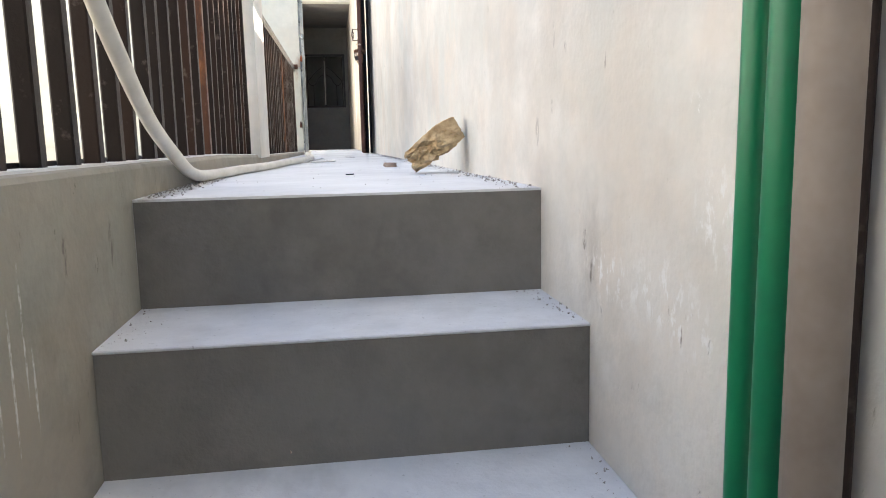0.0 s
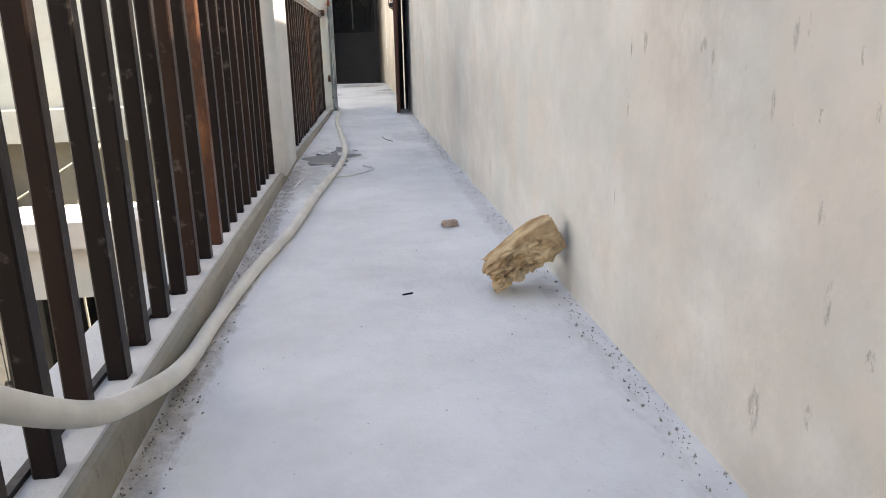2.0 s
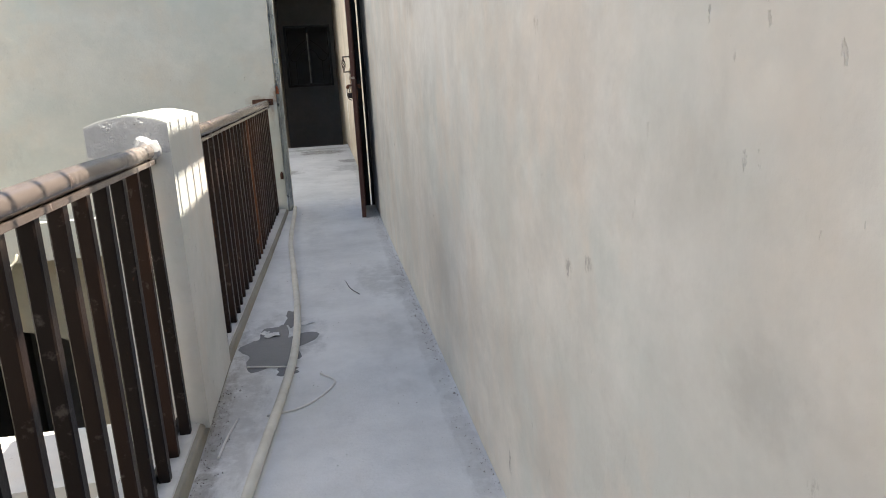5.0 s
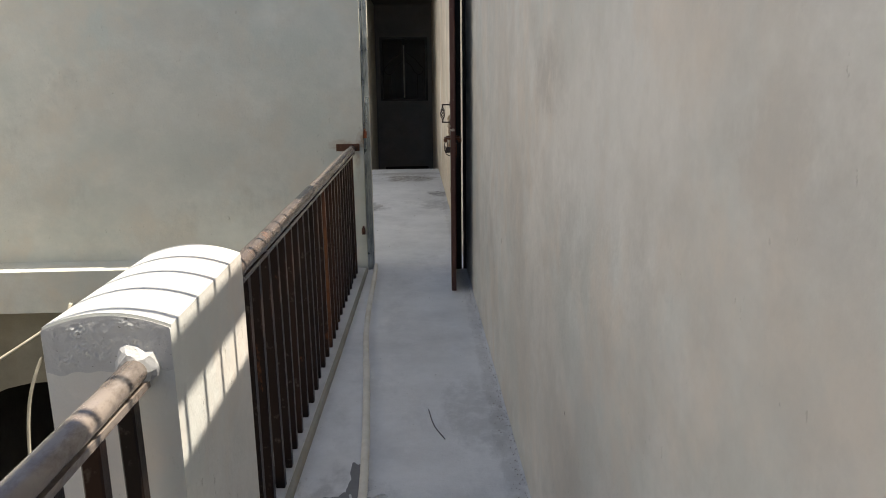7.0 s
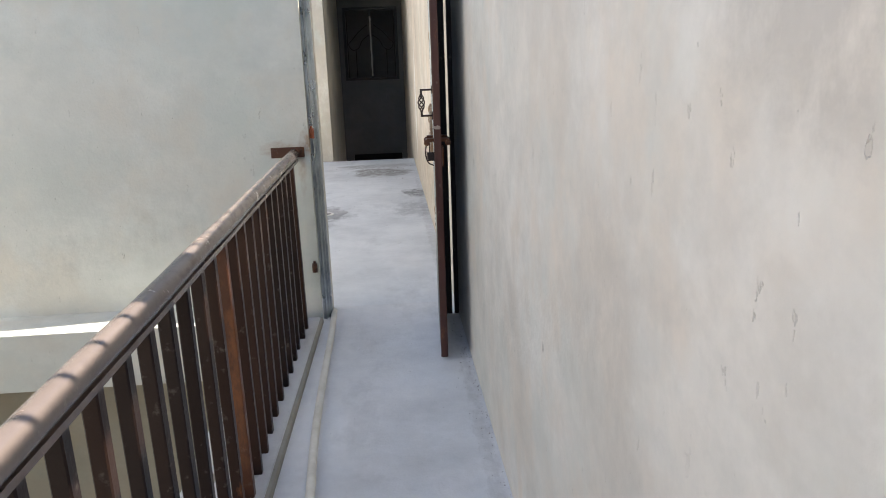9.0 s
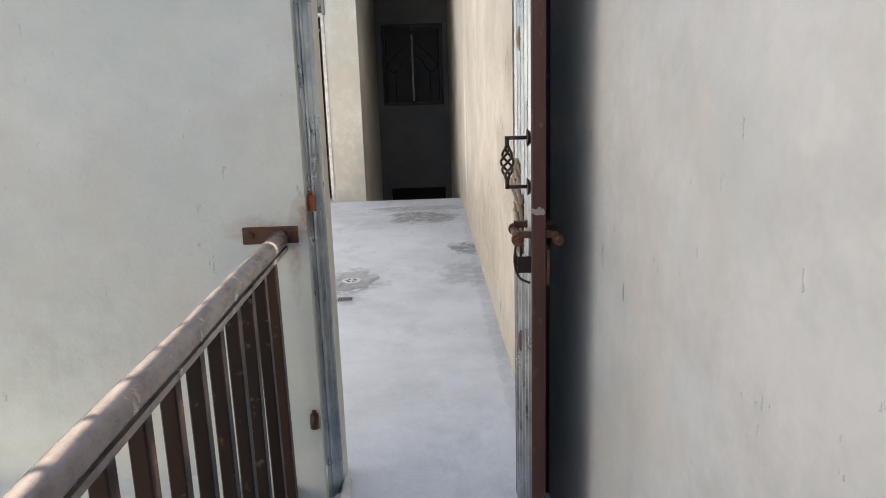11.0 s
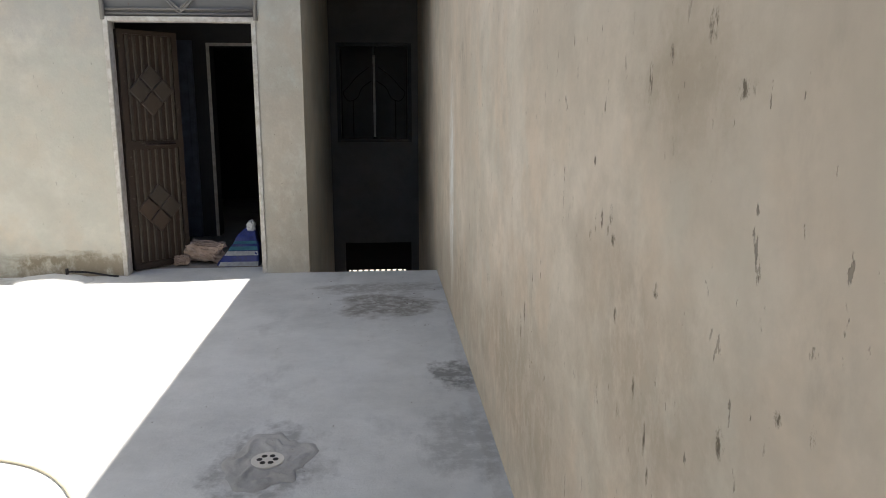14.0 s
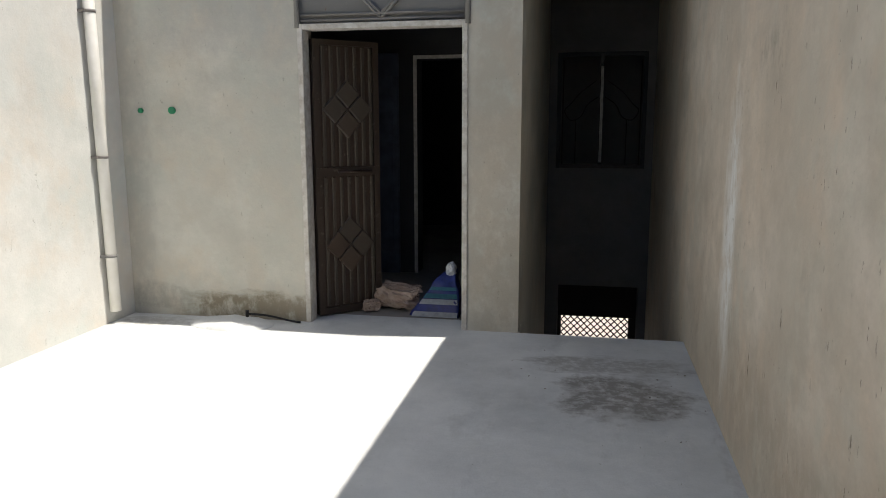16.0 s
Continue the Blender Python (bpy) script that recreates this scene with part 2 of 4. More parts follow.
TERR_GOUGES = [((XE0, y, z), (0.3, sy, sz), (0.15, 0.125, 0.095), 1.0) for y, z, sy, sz in (
    (8.665, 1.36, 0.008, 0.036), (8.582, 1.395, 0.008, 0.018), (8.445, 1.426, 0.014, 0.022), (8.353, 1.342, 0.014, 0.012), (7.866, 1.30, 0.004, 0.03), (7.947, 1.28, 0.009, 0.012), (7.918, 1.213, 0.004, 0.015),
    (8.896, 1.10, 0.010, 0.020), (8.938, 1.09, 0.006, 0.022), (8.855, 1.08, 0.006, 0.016), (8.97, 1.056, 0.010, 0.012), (7.977, 1.085, 0.009, 0.020), (8.287, 1.134, 0.008, 0.018), (9.715, 0.632, 0.012, 0.040), (8.595, 1.031, 0.012, 0.012),
    (8.345, 0.888, 0.012, 0.022), (8.674, 0.832, 0.007, 0.026), (8.61, 0.768, 0.006, 0.030), (8.75, 0.756, 0.007, 0.024), (8.216, 0.98, 0.008, 0.010), (8.15, 0.988, 0.005, 0.012), (9.55, 0.80, 0.005, 0.045), (8.588, 0.712, 0.005, 0.018), (8.012, 0.949, 0.004, 0.018), (8.31, 0.631, 0.007, 0.018), (8.184, 0.609, 0.006, 0.012),
    (9.02, 0.14, 0.020, 0.030), (9.11, 0.41, 0.005, 0.035), (8.906, 1.327, 0.006, 0.018), (8.96, 1.214, 0.008, 0.012), (8.84, 1.118, 0.010, 0.018), (8.82, 1.073, 0.012, 0.012), (9.655, 0.69, 0.014, 0.035), (9.443, 0.88, 0.006, 0.030), (9.906, 1.005, 0.006, 0.020), (9.209, 1.164, 0.005, 0.020), (8.79, 0.934, 0.009, 0.016),
    (11.12, 0.73, 0.010, 0.035), (11.53, 0.45, 0.006, 0.08), (10.45, 0.61, 0.008, 0.030), (11.4, 1.47, 0.006, 0.02))]
HOUSE_BLOTS = [((-2.30, YB0, 0.05), (0.50, 0.4, 0.15), (0.27, 0.235, 0.175), 1.0), ((-2.95, YB0, 0.14), (0.30, 0.4, 0.10), (0.33, 0.31, 0.27), 0.6), ((-3.1, YB0, 1.1), (0.16, 0.4, 1.6), (0.36, 0.35, 0.32), 0.4), ((-0.5, YB0, 0.3), (0.3, 0.4, 0.5), (0.36, 0.33, 0.28), 0.35), ((-2.3, YB0, 2.0), (0.7, 0.4, 0.25), (0.42, 0.41, 0.39), 0.4), ((-0.52, YB0, 1.0), (0.25, 0.4, 1.5), (0.44, 0.39, 0.32), 0.55), ((-1.95, YB0, 0.04), (0.35, 0.4, 0.13), (0.30, 0.26, 0.20), 0.9)]
WALK_BLOTS = [((0.0, 4.42, 0), (0.17, 0.30, 0.3), (0.34, 0.34, 0.34), 0.6), ((-0.10, 3.75, 0), (0.09, 0.55, 0.3), (0.36, 0.35, 0.34), 0.5), ((0.585, 4.2, 0), (0.035, 3.2, 0.3), (0.34, 0.325, 0.305), 0.3), ((-0.145, 2.4, 0), (0.035, 2.0, 0.3), (0.34, 0.32, 0.29), 0.7), ((0.5, 5.2, 0), (0.14, 0.35, 0.3), (0.36, 0.36, 0.35), 0.4)]
TERRACE_BLOTS = [((0.22, 12.30, 0), (0.34, 0.30, 0.3), (0.24, 0.225, 0.205), 0.85), ((0.15, 12.78, 0), (0.48, 0.16, 0.3), (0.28, 0.27, 0.25), 0.6), ((0.54, 10.96, 0), (0.12, 0.20, 0.3), (0.25, 0.25, 0.245), 0.95), ((0.50, 10.2, 0), (0.17, 0.32, 0.3), (0.33, 0.34, 0.345), 0.55),
                 ((-0.26, 10.08, 0), (0.22, 0.33, 0.3), (0.29, 0.295, 0.295), 0.75), ((-0.30, 10.0, 0), (0.10, 0.16, 0.3), (0.62, 0.62, 0.61), 0.8), ((-0.25, 9.68, 0), (0.12, 0.10, 0.3), (0.33, 0.33, 0.325), 0.5), ((-2.9, 13.15, 0), (0.3, 0.12, 0.3), (0.3, 0.29, 0.27), 0.6), ((0.60, 9.5, 0), (0.04, 2.6, 0.3), (0.36, 0.35, 0.33), 0.3)]
M_WALL = plaster("cream plaster", (0.71, 0.695, 0.655), (0.53, 0.51, 0.465), 0.75, 0.16, EAST_BLOTS, EAST_GOUGES, 0.6, [((XE0, y, z), (0.3, sy, sz), (0.80, 0.80, 0.78), 0.9) for y, z, sy, sz in ((0.80, -0.115, 0.10, 0.05), (0.60, -0.11, 0.11, 0.05), (0.47, 0.01, 0.05, 0.06), (0.53, -0.14, 0.08, 0.03), (0.51, 0.13, 0.03, 0.02), (0.44, 0.28, 0.02, 0.04))])
M_WALL_T = plaster("beige weathered plaster", (0.655, 0.595, 0.515), (0.475, 0.42, 0.345), 0.95, 1.0, TERR_BLOTS, TERR_GOUGES, 0.6, [((XE0, 7.74, 1.0), (0.3, 0.04, 0.6), (0.15, 0.125, 0.10), 0.9)])
RUSTED = [((-0.085, 7.49, 0.93), (0.035, 0.3, 0.06), (0.30, 0.17, 0.09), 0.75), ((-0.18, 7.49, 0.90), (0.12, 0.3, 0.04), (0.34, 0.22, 0.14), 0.6), ((-0.12, 7.49, 0.80), (0.02, 0.3, 0.12), (0.36, 0.27, 0.19), 0.6)]
M_WALL_G = plaster("grey green plaster", (0.605, 0.615, 0.56), (0.485, 0.495, 0.445), 0.6, 0.25, RUSTED)
M_WALL_W = plaster("whitish plaster", (0.79, 0.785, 0.765), (0.70, 0.695, 0.67), 0.5, 0.3)
M_WALL_S = plaster("pale sunlit plaster", (0.62, 0.62, 0.595), (0.54, 0.535, 0.51), 0.5, 0.3)
# Render this dark carries the shade of the storey below and cuts bounce.
M_LOWSHADE = plaster("cement render with shade in its colour", (0.15, 0.145, 0.13), (0.09, 0.088, 0.08), 0.8, 0.5)
# Olive tone lowered to put the lower storey's shade into the plaster.
M_ARCH = plaster("olive plaster darkened as shade", (0.36, 0.335, 0.265), (0.27, 0.25, 0.20), 0.7, 0.4)
M_WALL_B = plaster("pale grey plaster", (0.60, 0.59, 0.53), (0.48, 0.465, 0.41), 0.7, 0.35, HOUSE_BLOTS, (), 0.25)
# Near-black plaster: the dimness of the hall is put into its colour.
M_HALL = plaster("hall plaster darkened for dimness", (0.065, 0.065, 0.07), (0.045, 0.045, 0.05), 0.6, 0.3)
# Dark tone puts the shade of recess and closed rooms into the plaster.
M_DARKW = plaster("grey plaster with recess shade", (0.205, 0.20, 0.195), (0.13, 0.13, 0.13), 0.6, 0.4)
KERB_MARKS = [((-0.175, y, z), (0.3, 0.0035, s), PALE, 0.9) for y, z, s in ((0.42, -0.16, 0.09), (0.47, -0.2, 0.06), (0.56, -0.14, 0.10), (0.60, -0.17, 0.09), (0.64, -0.12, 0.08), (0.66, -0.2, 0.05), (0.30, -0.25, 0.10), (0.52, -0.26, 0.05))]
KERB_MARKS += [((-0.175, 1.02, -0.06), (0.3, 0.012, 0.04), DUSK, 1.0), ((-0.175, 0.80, -0.05), (0.3, 0.008, 0.03), DUSK, 1.0)]
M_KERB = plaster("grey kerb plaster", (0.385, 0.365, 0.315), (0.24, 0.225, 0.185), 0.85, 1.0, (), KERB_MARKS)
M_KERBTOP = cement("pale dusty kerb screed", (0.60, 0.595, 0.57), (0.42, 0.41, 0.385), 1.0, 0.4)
M_WHITE = plaster("white pillar plaster", (0.71, 0.70, 0.67), (0.59, 0.575, 0.535), 0.6, 0.3)
M_FLOOR = cement("pale blue grey cement screed", (0.75, 0.752, 0.74), (0.54, 0.542, 0.535), 0.95, 0.25, WALK_BLOTS)
M_FLOOR_T = cement("terrace cement screed", (0.75, 0.765, 0.765), (0.54, 0.555, 0.555), 0.9, 0.25, TERRACE_BLOTS)
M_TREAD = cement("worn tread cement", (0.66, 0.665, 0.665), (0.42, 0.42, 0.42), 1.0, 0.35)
M_RISER = cement("dark grey-brown cement", (0.205, 0.193, 0.168), (0.095, 0.089, 0.077), 1.0, 0.05)
M_ROUGH = cement("rough grey mortar", (0.50, 0.50, 0.49), (0.30, 0.30, 0.29), 1.0, 0.7)
M_WET = cement("wet cement", (0.225, 0.225, 0.225), (0.15, 0.15, 0.152), 1.0, 0.3)
M_DIRT = cement("grey grit", (0.36, 0.34, 0.31), (0.22, 0.2, 0.18), 1.0, 0.8)
# Yard colour lowered in place of the shade that falls down there.
M_YARD = cement("yard cement darkened as shade", (0.17, 0.165, 0.155), (0.10, 0.10, 0.095), 1.0, 0.6)
M_BAR = painted_iron("dark brown painted iron", (0.016, 0.011, 0.009), 0.16, 0.40, 0.15)
M_BARR = painted_iron("dark red-brown painted iron", (0.020, 0.012, 0.0095), 0.26, 0.38, 0.17)
M_RUST = painted_iron("rusted iron", (0.075, 0.03, 0.016), 0.75)
# Two pale blots paint the sunlit glare along the pipe into its colour.
M_RAIL = painted_iron("worn brown pipe paint with painted glare", (0.125, 0.098, 0.085), 0.36, 0.22, 0.7, [((-0.17, 7.3, 0.87), (0.4, 1.9, 0.4), (0.38, 0.32, 0.28), 0.55), ((-0.2, 3.45, 0.87), (0.4, 0.35, 0.4), (0.34, 0.29, 0.25), 0.7)])
M_GATE = painted_iron("red brown gate paint", (0.075, 0.033, 0.026), 0.3)
M_BLACK = painted_iron("black iron", (0.016, 0.015, 0.016), 0.2)
M_HANDLE = painted_iron("rusty dark iron", (0.040, 0.024, 0.020), 0.4)
M_OXIDE = plain("orange red oxide paint", (0.42, 0.10, 0.03), (0.2, 0.06, 0.025), 25, 0.6)
M_GALV = galvanised("galvanised sheet")
M_GREEN = plain("green plastic pipe", (0.0, 0.21, 0.09), (0.0, 0.16, 0.075), 6, 0.35)
M_GREYPIPE = plain("dirty grey pipe", (0.34, 0.295, 0.26), (0.19, 0.15, 0.125), 5, 0.55)
M_PVC = plain("white plastic", (0.78, 0.76, 0.72), (0.68, 0.66, 0.6), 5, 0.4)
M_HOSE = plain("cream rubber hose", (0.72, 0.69, 0.61), (0.58, 0.55, 0.47), 9, 0.55)
M_ROCK = plain("yellow sandstone", (0.62, 0.475, 0.285), (0.34, 0.215, 0.11), 21, 0.95, 0, 0.03, 0.1)
M_STONE = plain("pale brown stone", (0.47, 0.37, 0.31), (0.30, 0.22, 0.175), 16, 0.95, 0, 0.01, 0.1)
M_DOOR = painted_iron("dark brown steel door paint", (0.042, 0.033, 0.026), 0.15)
M_DOORRIB = painted_iron("lighter brown steel ribs", (0.062, 0.049, 0.038), 0.15)
M_OPENING = plain("near-black brown for the shaded opening", (0.018, 0.010, 0.008), (0.010, 0.006, 0.005), 9, 0.7)
M_FRAME = plain("chipped white frame paint", (0.62, 0.6, 0.56), (0.42, 0.38, 0.33), 18, 0.6)
M_BLUE = plain("dull blue door paint", (0.10, 0.12, 0.17), (0.06, 0.07, 0.1), 9, 0.6)
M_PAPER = plain("white scrap", (0.72, 0.72, 0.7), (0.6, 0.6, 0.6), 12, 0.8)
M_BAG = plain("dark blue woven plastic", (0.025, 0.04, 0.22), (0.02, 0.03, 0.13), 30, 0.4)
M_BAGW = plain("white woven plastic", (0.68, 0.70, 0.72), (0.5, 0.52, 0.56), 30, 0.45)
M_BAGT = plain("teal print", (0.06, 0.26, 0.34), (0.04, 0.18, 0.26), 30, 0.4)
M_GOLD = painted_iron("tarnished bronze paint", (0.32, 0.225, 0.14), 0.6)
M_GRILL = painted_iron("grey grille paint", (0.21, 0.205, 0.195), 0.25)
M_CABLE = plain("cream cable", (0.62, 0.58, 0.46), (0.5, 0.46, 0.36), 10, 0.6)
M_SOIL = cement("sunlit sandy ground", (0.62, 0.55, 0.47), (0.5, 0.44, 0.36), 0.8, 0.3)


# ---- mesh helpers ----
def box(bm, x0, x1, y0, y1, z0, z1, m=None):
    vs = [bm.verts.new((x, y, z)) for x in (x0, x1) for y in (y0, y1) for z in (z0, z1)]
    for f in ((0, 1, 3, 2), (4, 6, 7, 5), (0, 4, 5, 1), (2, 3, 7, 6), (0, 2, 6, 4), (1, 5, 7, 3)):
        bm.faces.new([vs[i] for i in f])
    if m is not None:
        bmesh.ops.transform(bm, matrix=m, verts=vs)
    return vs


def boxes(*spans):
    bm = bmesh.new()
    for s in spans:
        box(bm, *s)
    return bm


def bevelled(bm, width=0.004, segments=2):
    bmesh.ops.bevel(bm, geom=bm.edges[:], offset=width, segments=segments, profile=0.6, affect="EDGES", clamp_overlap=True)
    return bm


def prism(bm, outline, axis_from, axis_to, place):
    """Extrudes a closed outline of (a, b) from one value to another; place(a, b, c) gives the point."""
    a = [bm.verts.new(place(u, v, axis_from)) for u, v in outline]
    b = [bm.verts.new(place(u, v, axis_to)) for u, v in outline]
    n = len(outline)
    for i in range(n):
        bm.faces.new((a[i], a[(i + 1) % n], b[(i + 1) % n], b[i]))
    bm.faces.new(a[::-1])
    bm.faces.new(b)
    bmesh.ops.recalc_face_normals(bm, faces=bm.faces[:])
    return bm


def tube(bm, points, radius, sides=10, closed=False):
    """A round tube along points, smooth between them when many are given."""
    pts = [Vector(p) for p in points]
    rings = []
    up = Vector((0.13, 0.31, 0.94))
    for i, p in enumerate(pts):
        d = (pts[min(i + 1, len(pts) - 1)] - pts[max(i - 1, 0)]).normalized()
        if abs(d.dot(up)) > 0.95:
            up = Vector((0.9, 0.3, 0.1))
        s = d.cross(up).normalized()
        u = s.cross(d)
        r = radius[i] if isinstance(radius, (list, tuple)) else radius
        rings.append([bm.verts.new(p + (s * math.cos(a) + u * math.sin(a)) * r) for a in (2 * math.pi * k / sides for k in range(sides))])
    for a, b in zip(rings, rings[1:]):
        for k in range(sides):
            f = bm.faces.new((a[k], a[(k + 1) % sides], b[(k + 1) % sides], b[k]))
            f.smooth = True
    bm.faces.new(rings[0][::-1])
    bm.faces.new(rings[-1])
    return bm


def curve_points(points, steps=10):
    """Catmull-Rom through points."""
    p = [Vector(q) for q in points]
    p = [p[0] * 2 - p[1], *p, p[-1] * 2 - p[-2]]
    made = []
    for a, b, c, d in zip(p, p[1:], p[2:], p[3:]):
        for k in range(steps):
            t = k / steps
            made.append(0.5 * (2 * b + (c - a) * t + (2 * a - 5 * b + 4 * c - d) * t * t + (3 * b - a - 3 * c + d) * t ** 3))
    return [*made, p[-2]]


def mesh_object(name, bm, material):
    bmesh.ops.recalc_face_normals(bm, faces=bm.faces[:])
    data = bpy.data.meshes.new(name)
    bm.to_mesh(data)
    bm.free()
    data.materials.append(material)
    return new(name, data)


def setting(name, bm, material, label, category):
    return tagged(mesh_object(name, bm, material), label, category, kind="structure")


def thing(name, label, category, place=(0, 0, 0), group=""):
    ob = new(name)
    ob.location = place
    ob.empty_display_size = 0.1
    return tagged(ob, label, category, group)


def single(name, bm, material, label, category, group=""):
    return tagged(mesh_object(name, bm, material), label, category, group)


def part(name, bm, material, parent, label=""):
    """Links a bmesh, given in the parent's own space, as one mesh under it."""
    ob = mesh_object(name, bm, material)
    ob.parent = parent
    return tagged(ob, label) if label else ob


def roughen(bm, amount, scale, seed=0.0):
    for v in bm.verts:
        q = v.co * scale + Vector((seed, seed * 1.7, seed * 0.6))
        v.co += noise.noise_vector(q) * amount + noise.noise_vector(q * 3.1) * amount * 0.4
    return bm


def patch(cx, cy, rx, ry, z, seed, wob=0.35, n=40, thick=0.004):
    """A thin uneven film or skin on the floor, domed a few millimetres."""
    bm = bmesh.new()
    ring, inner = [], []
    for k in range(n):
        a = 2 * math.pi * k / n
        w = 1 + wob * noise.noise(Vector((math.cos(a) * 1.6, math.sin(a) * 1.6, seed))) * 2 + 0.25 * wob * noise.noise(Vector((math.cos(a) * 6, math.sin(a) * 6, seed)))
        ring.append(bm.verts.new((cx + math.cos(a) * rx * w, cy + math.sin(a) * ry * w, z)))
        inner.append(bm.verts.new((cx + math.cos(a) * rx * w * 0.93, cy + math.sin(a) * ry * w * 0.93, z + thick)))
    for k in range(n):
        bm.faces.new((ring[k], ring[(k + 1) % n], inner[(k + 1) % n], inner[k]))
    bm.faces.new(inner)
    return bm


# ---- plan (metres; walkway floor at 0) ----
XE = 0.627      # east wall face
XK = -0.175     # kerb face
XW = -3.17      # west wall face
YB = 13.335     # north house front
YS = 7.50       # wall between well and terrace, south face
YS2 = 7.706      # its north face
YR = 16.31      # rear wall of the stair recess
LOW = -3.1      # floor of the storey below
RISE, TREAD, Y0 = 0.212, 0.297, 1.172

# ---- large structure ----
setting("floor", boxes((XK, XE, Y0, YS2, -0.14, 0.0)), M_FLOOR, "pale blue-grey cement screed walkway floor with dust", "floor")
setting("floor_terrace", boxes((XW, XE, YS2, YB, -0.16, 0.0), (-1.855, -0.74, YB, YB + 0.24, -0.16, 0.0)),
        M_FLOOR_T, "grey cement screed terrace floor, half in sun", "floor")
setting("wall_east", boxes((XE, XE + 0.23, -2.6, 7.45, LOW, 2.255)), M_WALL, "long cream plastered wall with trowel marks and smudges", "wall")
setting("wall_east_pier", boxes((XE, XE + 0.23, 7.45, YS2, LOW, 2.95)), M_WALL, "cream plaster wall end at the gate", "wall")
setting("wall_east_terrace", boxes((XE, XE + 0.23, YS2, YR + 0.25, LOW, 2.95)), M_WALL_T, "weathered beige plaster terrace wall with small gouges", "wall")
setting("wall_west", boxes((XW - 0.23, XW, -2.6, YS2, -0.3, 3.1)), M_WALL_W, "whitish plastered boundary wall beside the light well", "wall")
setting("wall_west_terrace", boxes((XW - 0.23, XW, YS2, YR + 0.25, -0.3, 3.1)), M_WALL_S, "pale plastered boundary wall beside the terrace", "wall")
setting("wall_west_lower", boxes((XW - 0.23, XW, -2.6, YR + 0.25, LOW, -0.3)), M_LOWSHADE, "cement wall of the storey below, darkened as shade", "wall")
setting("wall_south", boxes((XW, XE, -2.83, -2.6, LOW, 2.6)), M_WALL, "plain plastered end wall", "wall")
setting("wall_well", boxes((XW, -0.080, YS, YS2, 0.115, 3.0)), M_WALL_G, "smooth grey-green plastered wall above the light well", "wall")
setting("pilaster", boxes((-0.40, -0.080, YS - 0.018, YS, 0.0, 3.0)), M_WALL_G, "shallow plaster pilaster at the end of the wall", "pilaster")
setting("wall_reveal", boxes((-0.080, -0.038, 7.60, YS2, 0.0, 3.0)), M_WALL_B, "plaster reveal beside the gate", "wall")
# beam band with a ledge, and the arched wall of the storey below
setting("ledge_band", boxes((XW, -0.36, YS - 0.275, YS2 - 0.02, -0.17, 0.115)), M_WALL_G, "plastered beam band with a narrow ledge", "ledge")
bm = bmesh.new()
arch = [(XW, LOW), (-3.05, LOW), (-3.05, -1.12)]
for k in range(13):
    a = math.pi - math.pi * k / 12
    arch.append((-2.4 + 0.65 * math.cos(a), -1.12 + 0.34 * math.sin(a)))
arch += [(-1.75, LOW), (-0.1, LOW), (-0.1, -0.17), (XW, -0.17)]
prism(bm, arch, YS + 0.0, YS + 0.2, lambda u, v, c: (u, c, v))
setting("wall_arch", bm, M_ARCH, "plaster wall darkened as shade, with an arched opening in the storey below", "wall")
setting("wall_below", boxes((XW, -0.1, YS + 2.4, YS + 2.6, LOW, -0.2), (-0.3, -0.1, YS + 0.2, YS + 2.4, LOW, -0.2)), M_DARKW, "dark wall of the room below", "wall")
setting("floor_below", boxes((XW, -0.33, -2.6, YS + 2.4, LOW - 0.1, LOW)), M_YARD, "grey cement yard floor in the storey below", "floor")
bm = boxes((XW, -0.42, 3.71, 4.13, -0.265, -0.145), (XW, -0.42, 3.79, 4.05, -0.515, -0.265))
setting("cross_beam", bm, M_WHITE, "white plastered beam crossing the light well", "beam")

# stair flight under the first steps of the walk
stair = setting("stairs", boxes((XK, XE, -2.6, Y0 - TREAD * 8, -RISE * 9 - 0.15, -RISE * 9)), M_FLOOR, "pale cement stair flight with dark risers and dusty corners", "stairs")
for i in range(1, 9):
    far, near = Y0 - TREAD * (i - 1), Y0 - TREAD * i
    step = bevelled(boxes((XK, XE, near - 0.004, far, -RISE * i - 0.006, -RISE * i)), 0.002, 1)
    part("tread", step, M_TREAD, stair)
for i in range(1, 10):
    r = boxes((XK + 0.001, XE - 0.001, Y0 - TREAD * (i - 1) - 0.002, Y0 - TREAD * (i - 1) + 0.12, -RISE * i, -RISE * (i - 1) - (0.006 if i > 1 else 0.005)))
    part("riser", r, M_RISER, stair, "dark grey-brown cement riser")

# kerb wall with the railing foot; its step dwindles past the pillar
def kerb_top(y):
    """Height of the kerb over the walkway floor at y."""
    return 0.068 if y < 2.4 else 0.068 - 0.026 * (y - 2.4) / 1.8 if y < 4.2 else 0.042 - 0.016 * (y - 4.2) / 3.3


bm = bmesh.new()
rows = []
for y, inner, outer in ((-2.6, XK, -0.345), (0.0, XK, -0.345), (2.4, XK, -0.345), (3.3, XK + 0.002, -0.345), (4.2, XK + 0.006, -0.345), (5.85, -0.120, -0.31), (YS - 0.018, -0.078, -0.28)):
    z = kerb_top(y)
    rows.append([bm.verts.new(c) for c in ((inner, y, -0.05), (inner, y, z - 0.011), (inner - 0.004, y, z - 0.003), (inner - 0.012, y, z), (outer, y, z), (outer, y, -0.05))])
for p, q in zip(rows, rows[1:]):
    for k in range(6):
        bm.faces.new((p[k], p[(k + 1) % 6], q[(k + 1) % 6], q[k]))
bm.faces.new(rows[0])
bm.faces.new(rows[-1][::-1])
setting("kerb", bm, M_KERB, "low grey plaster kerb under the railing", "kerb")
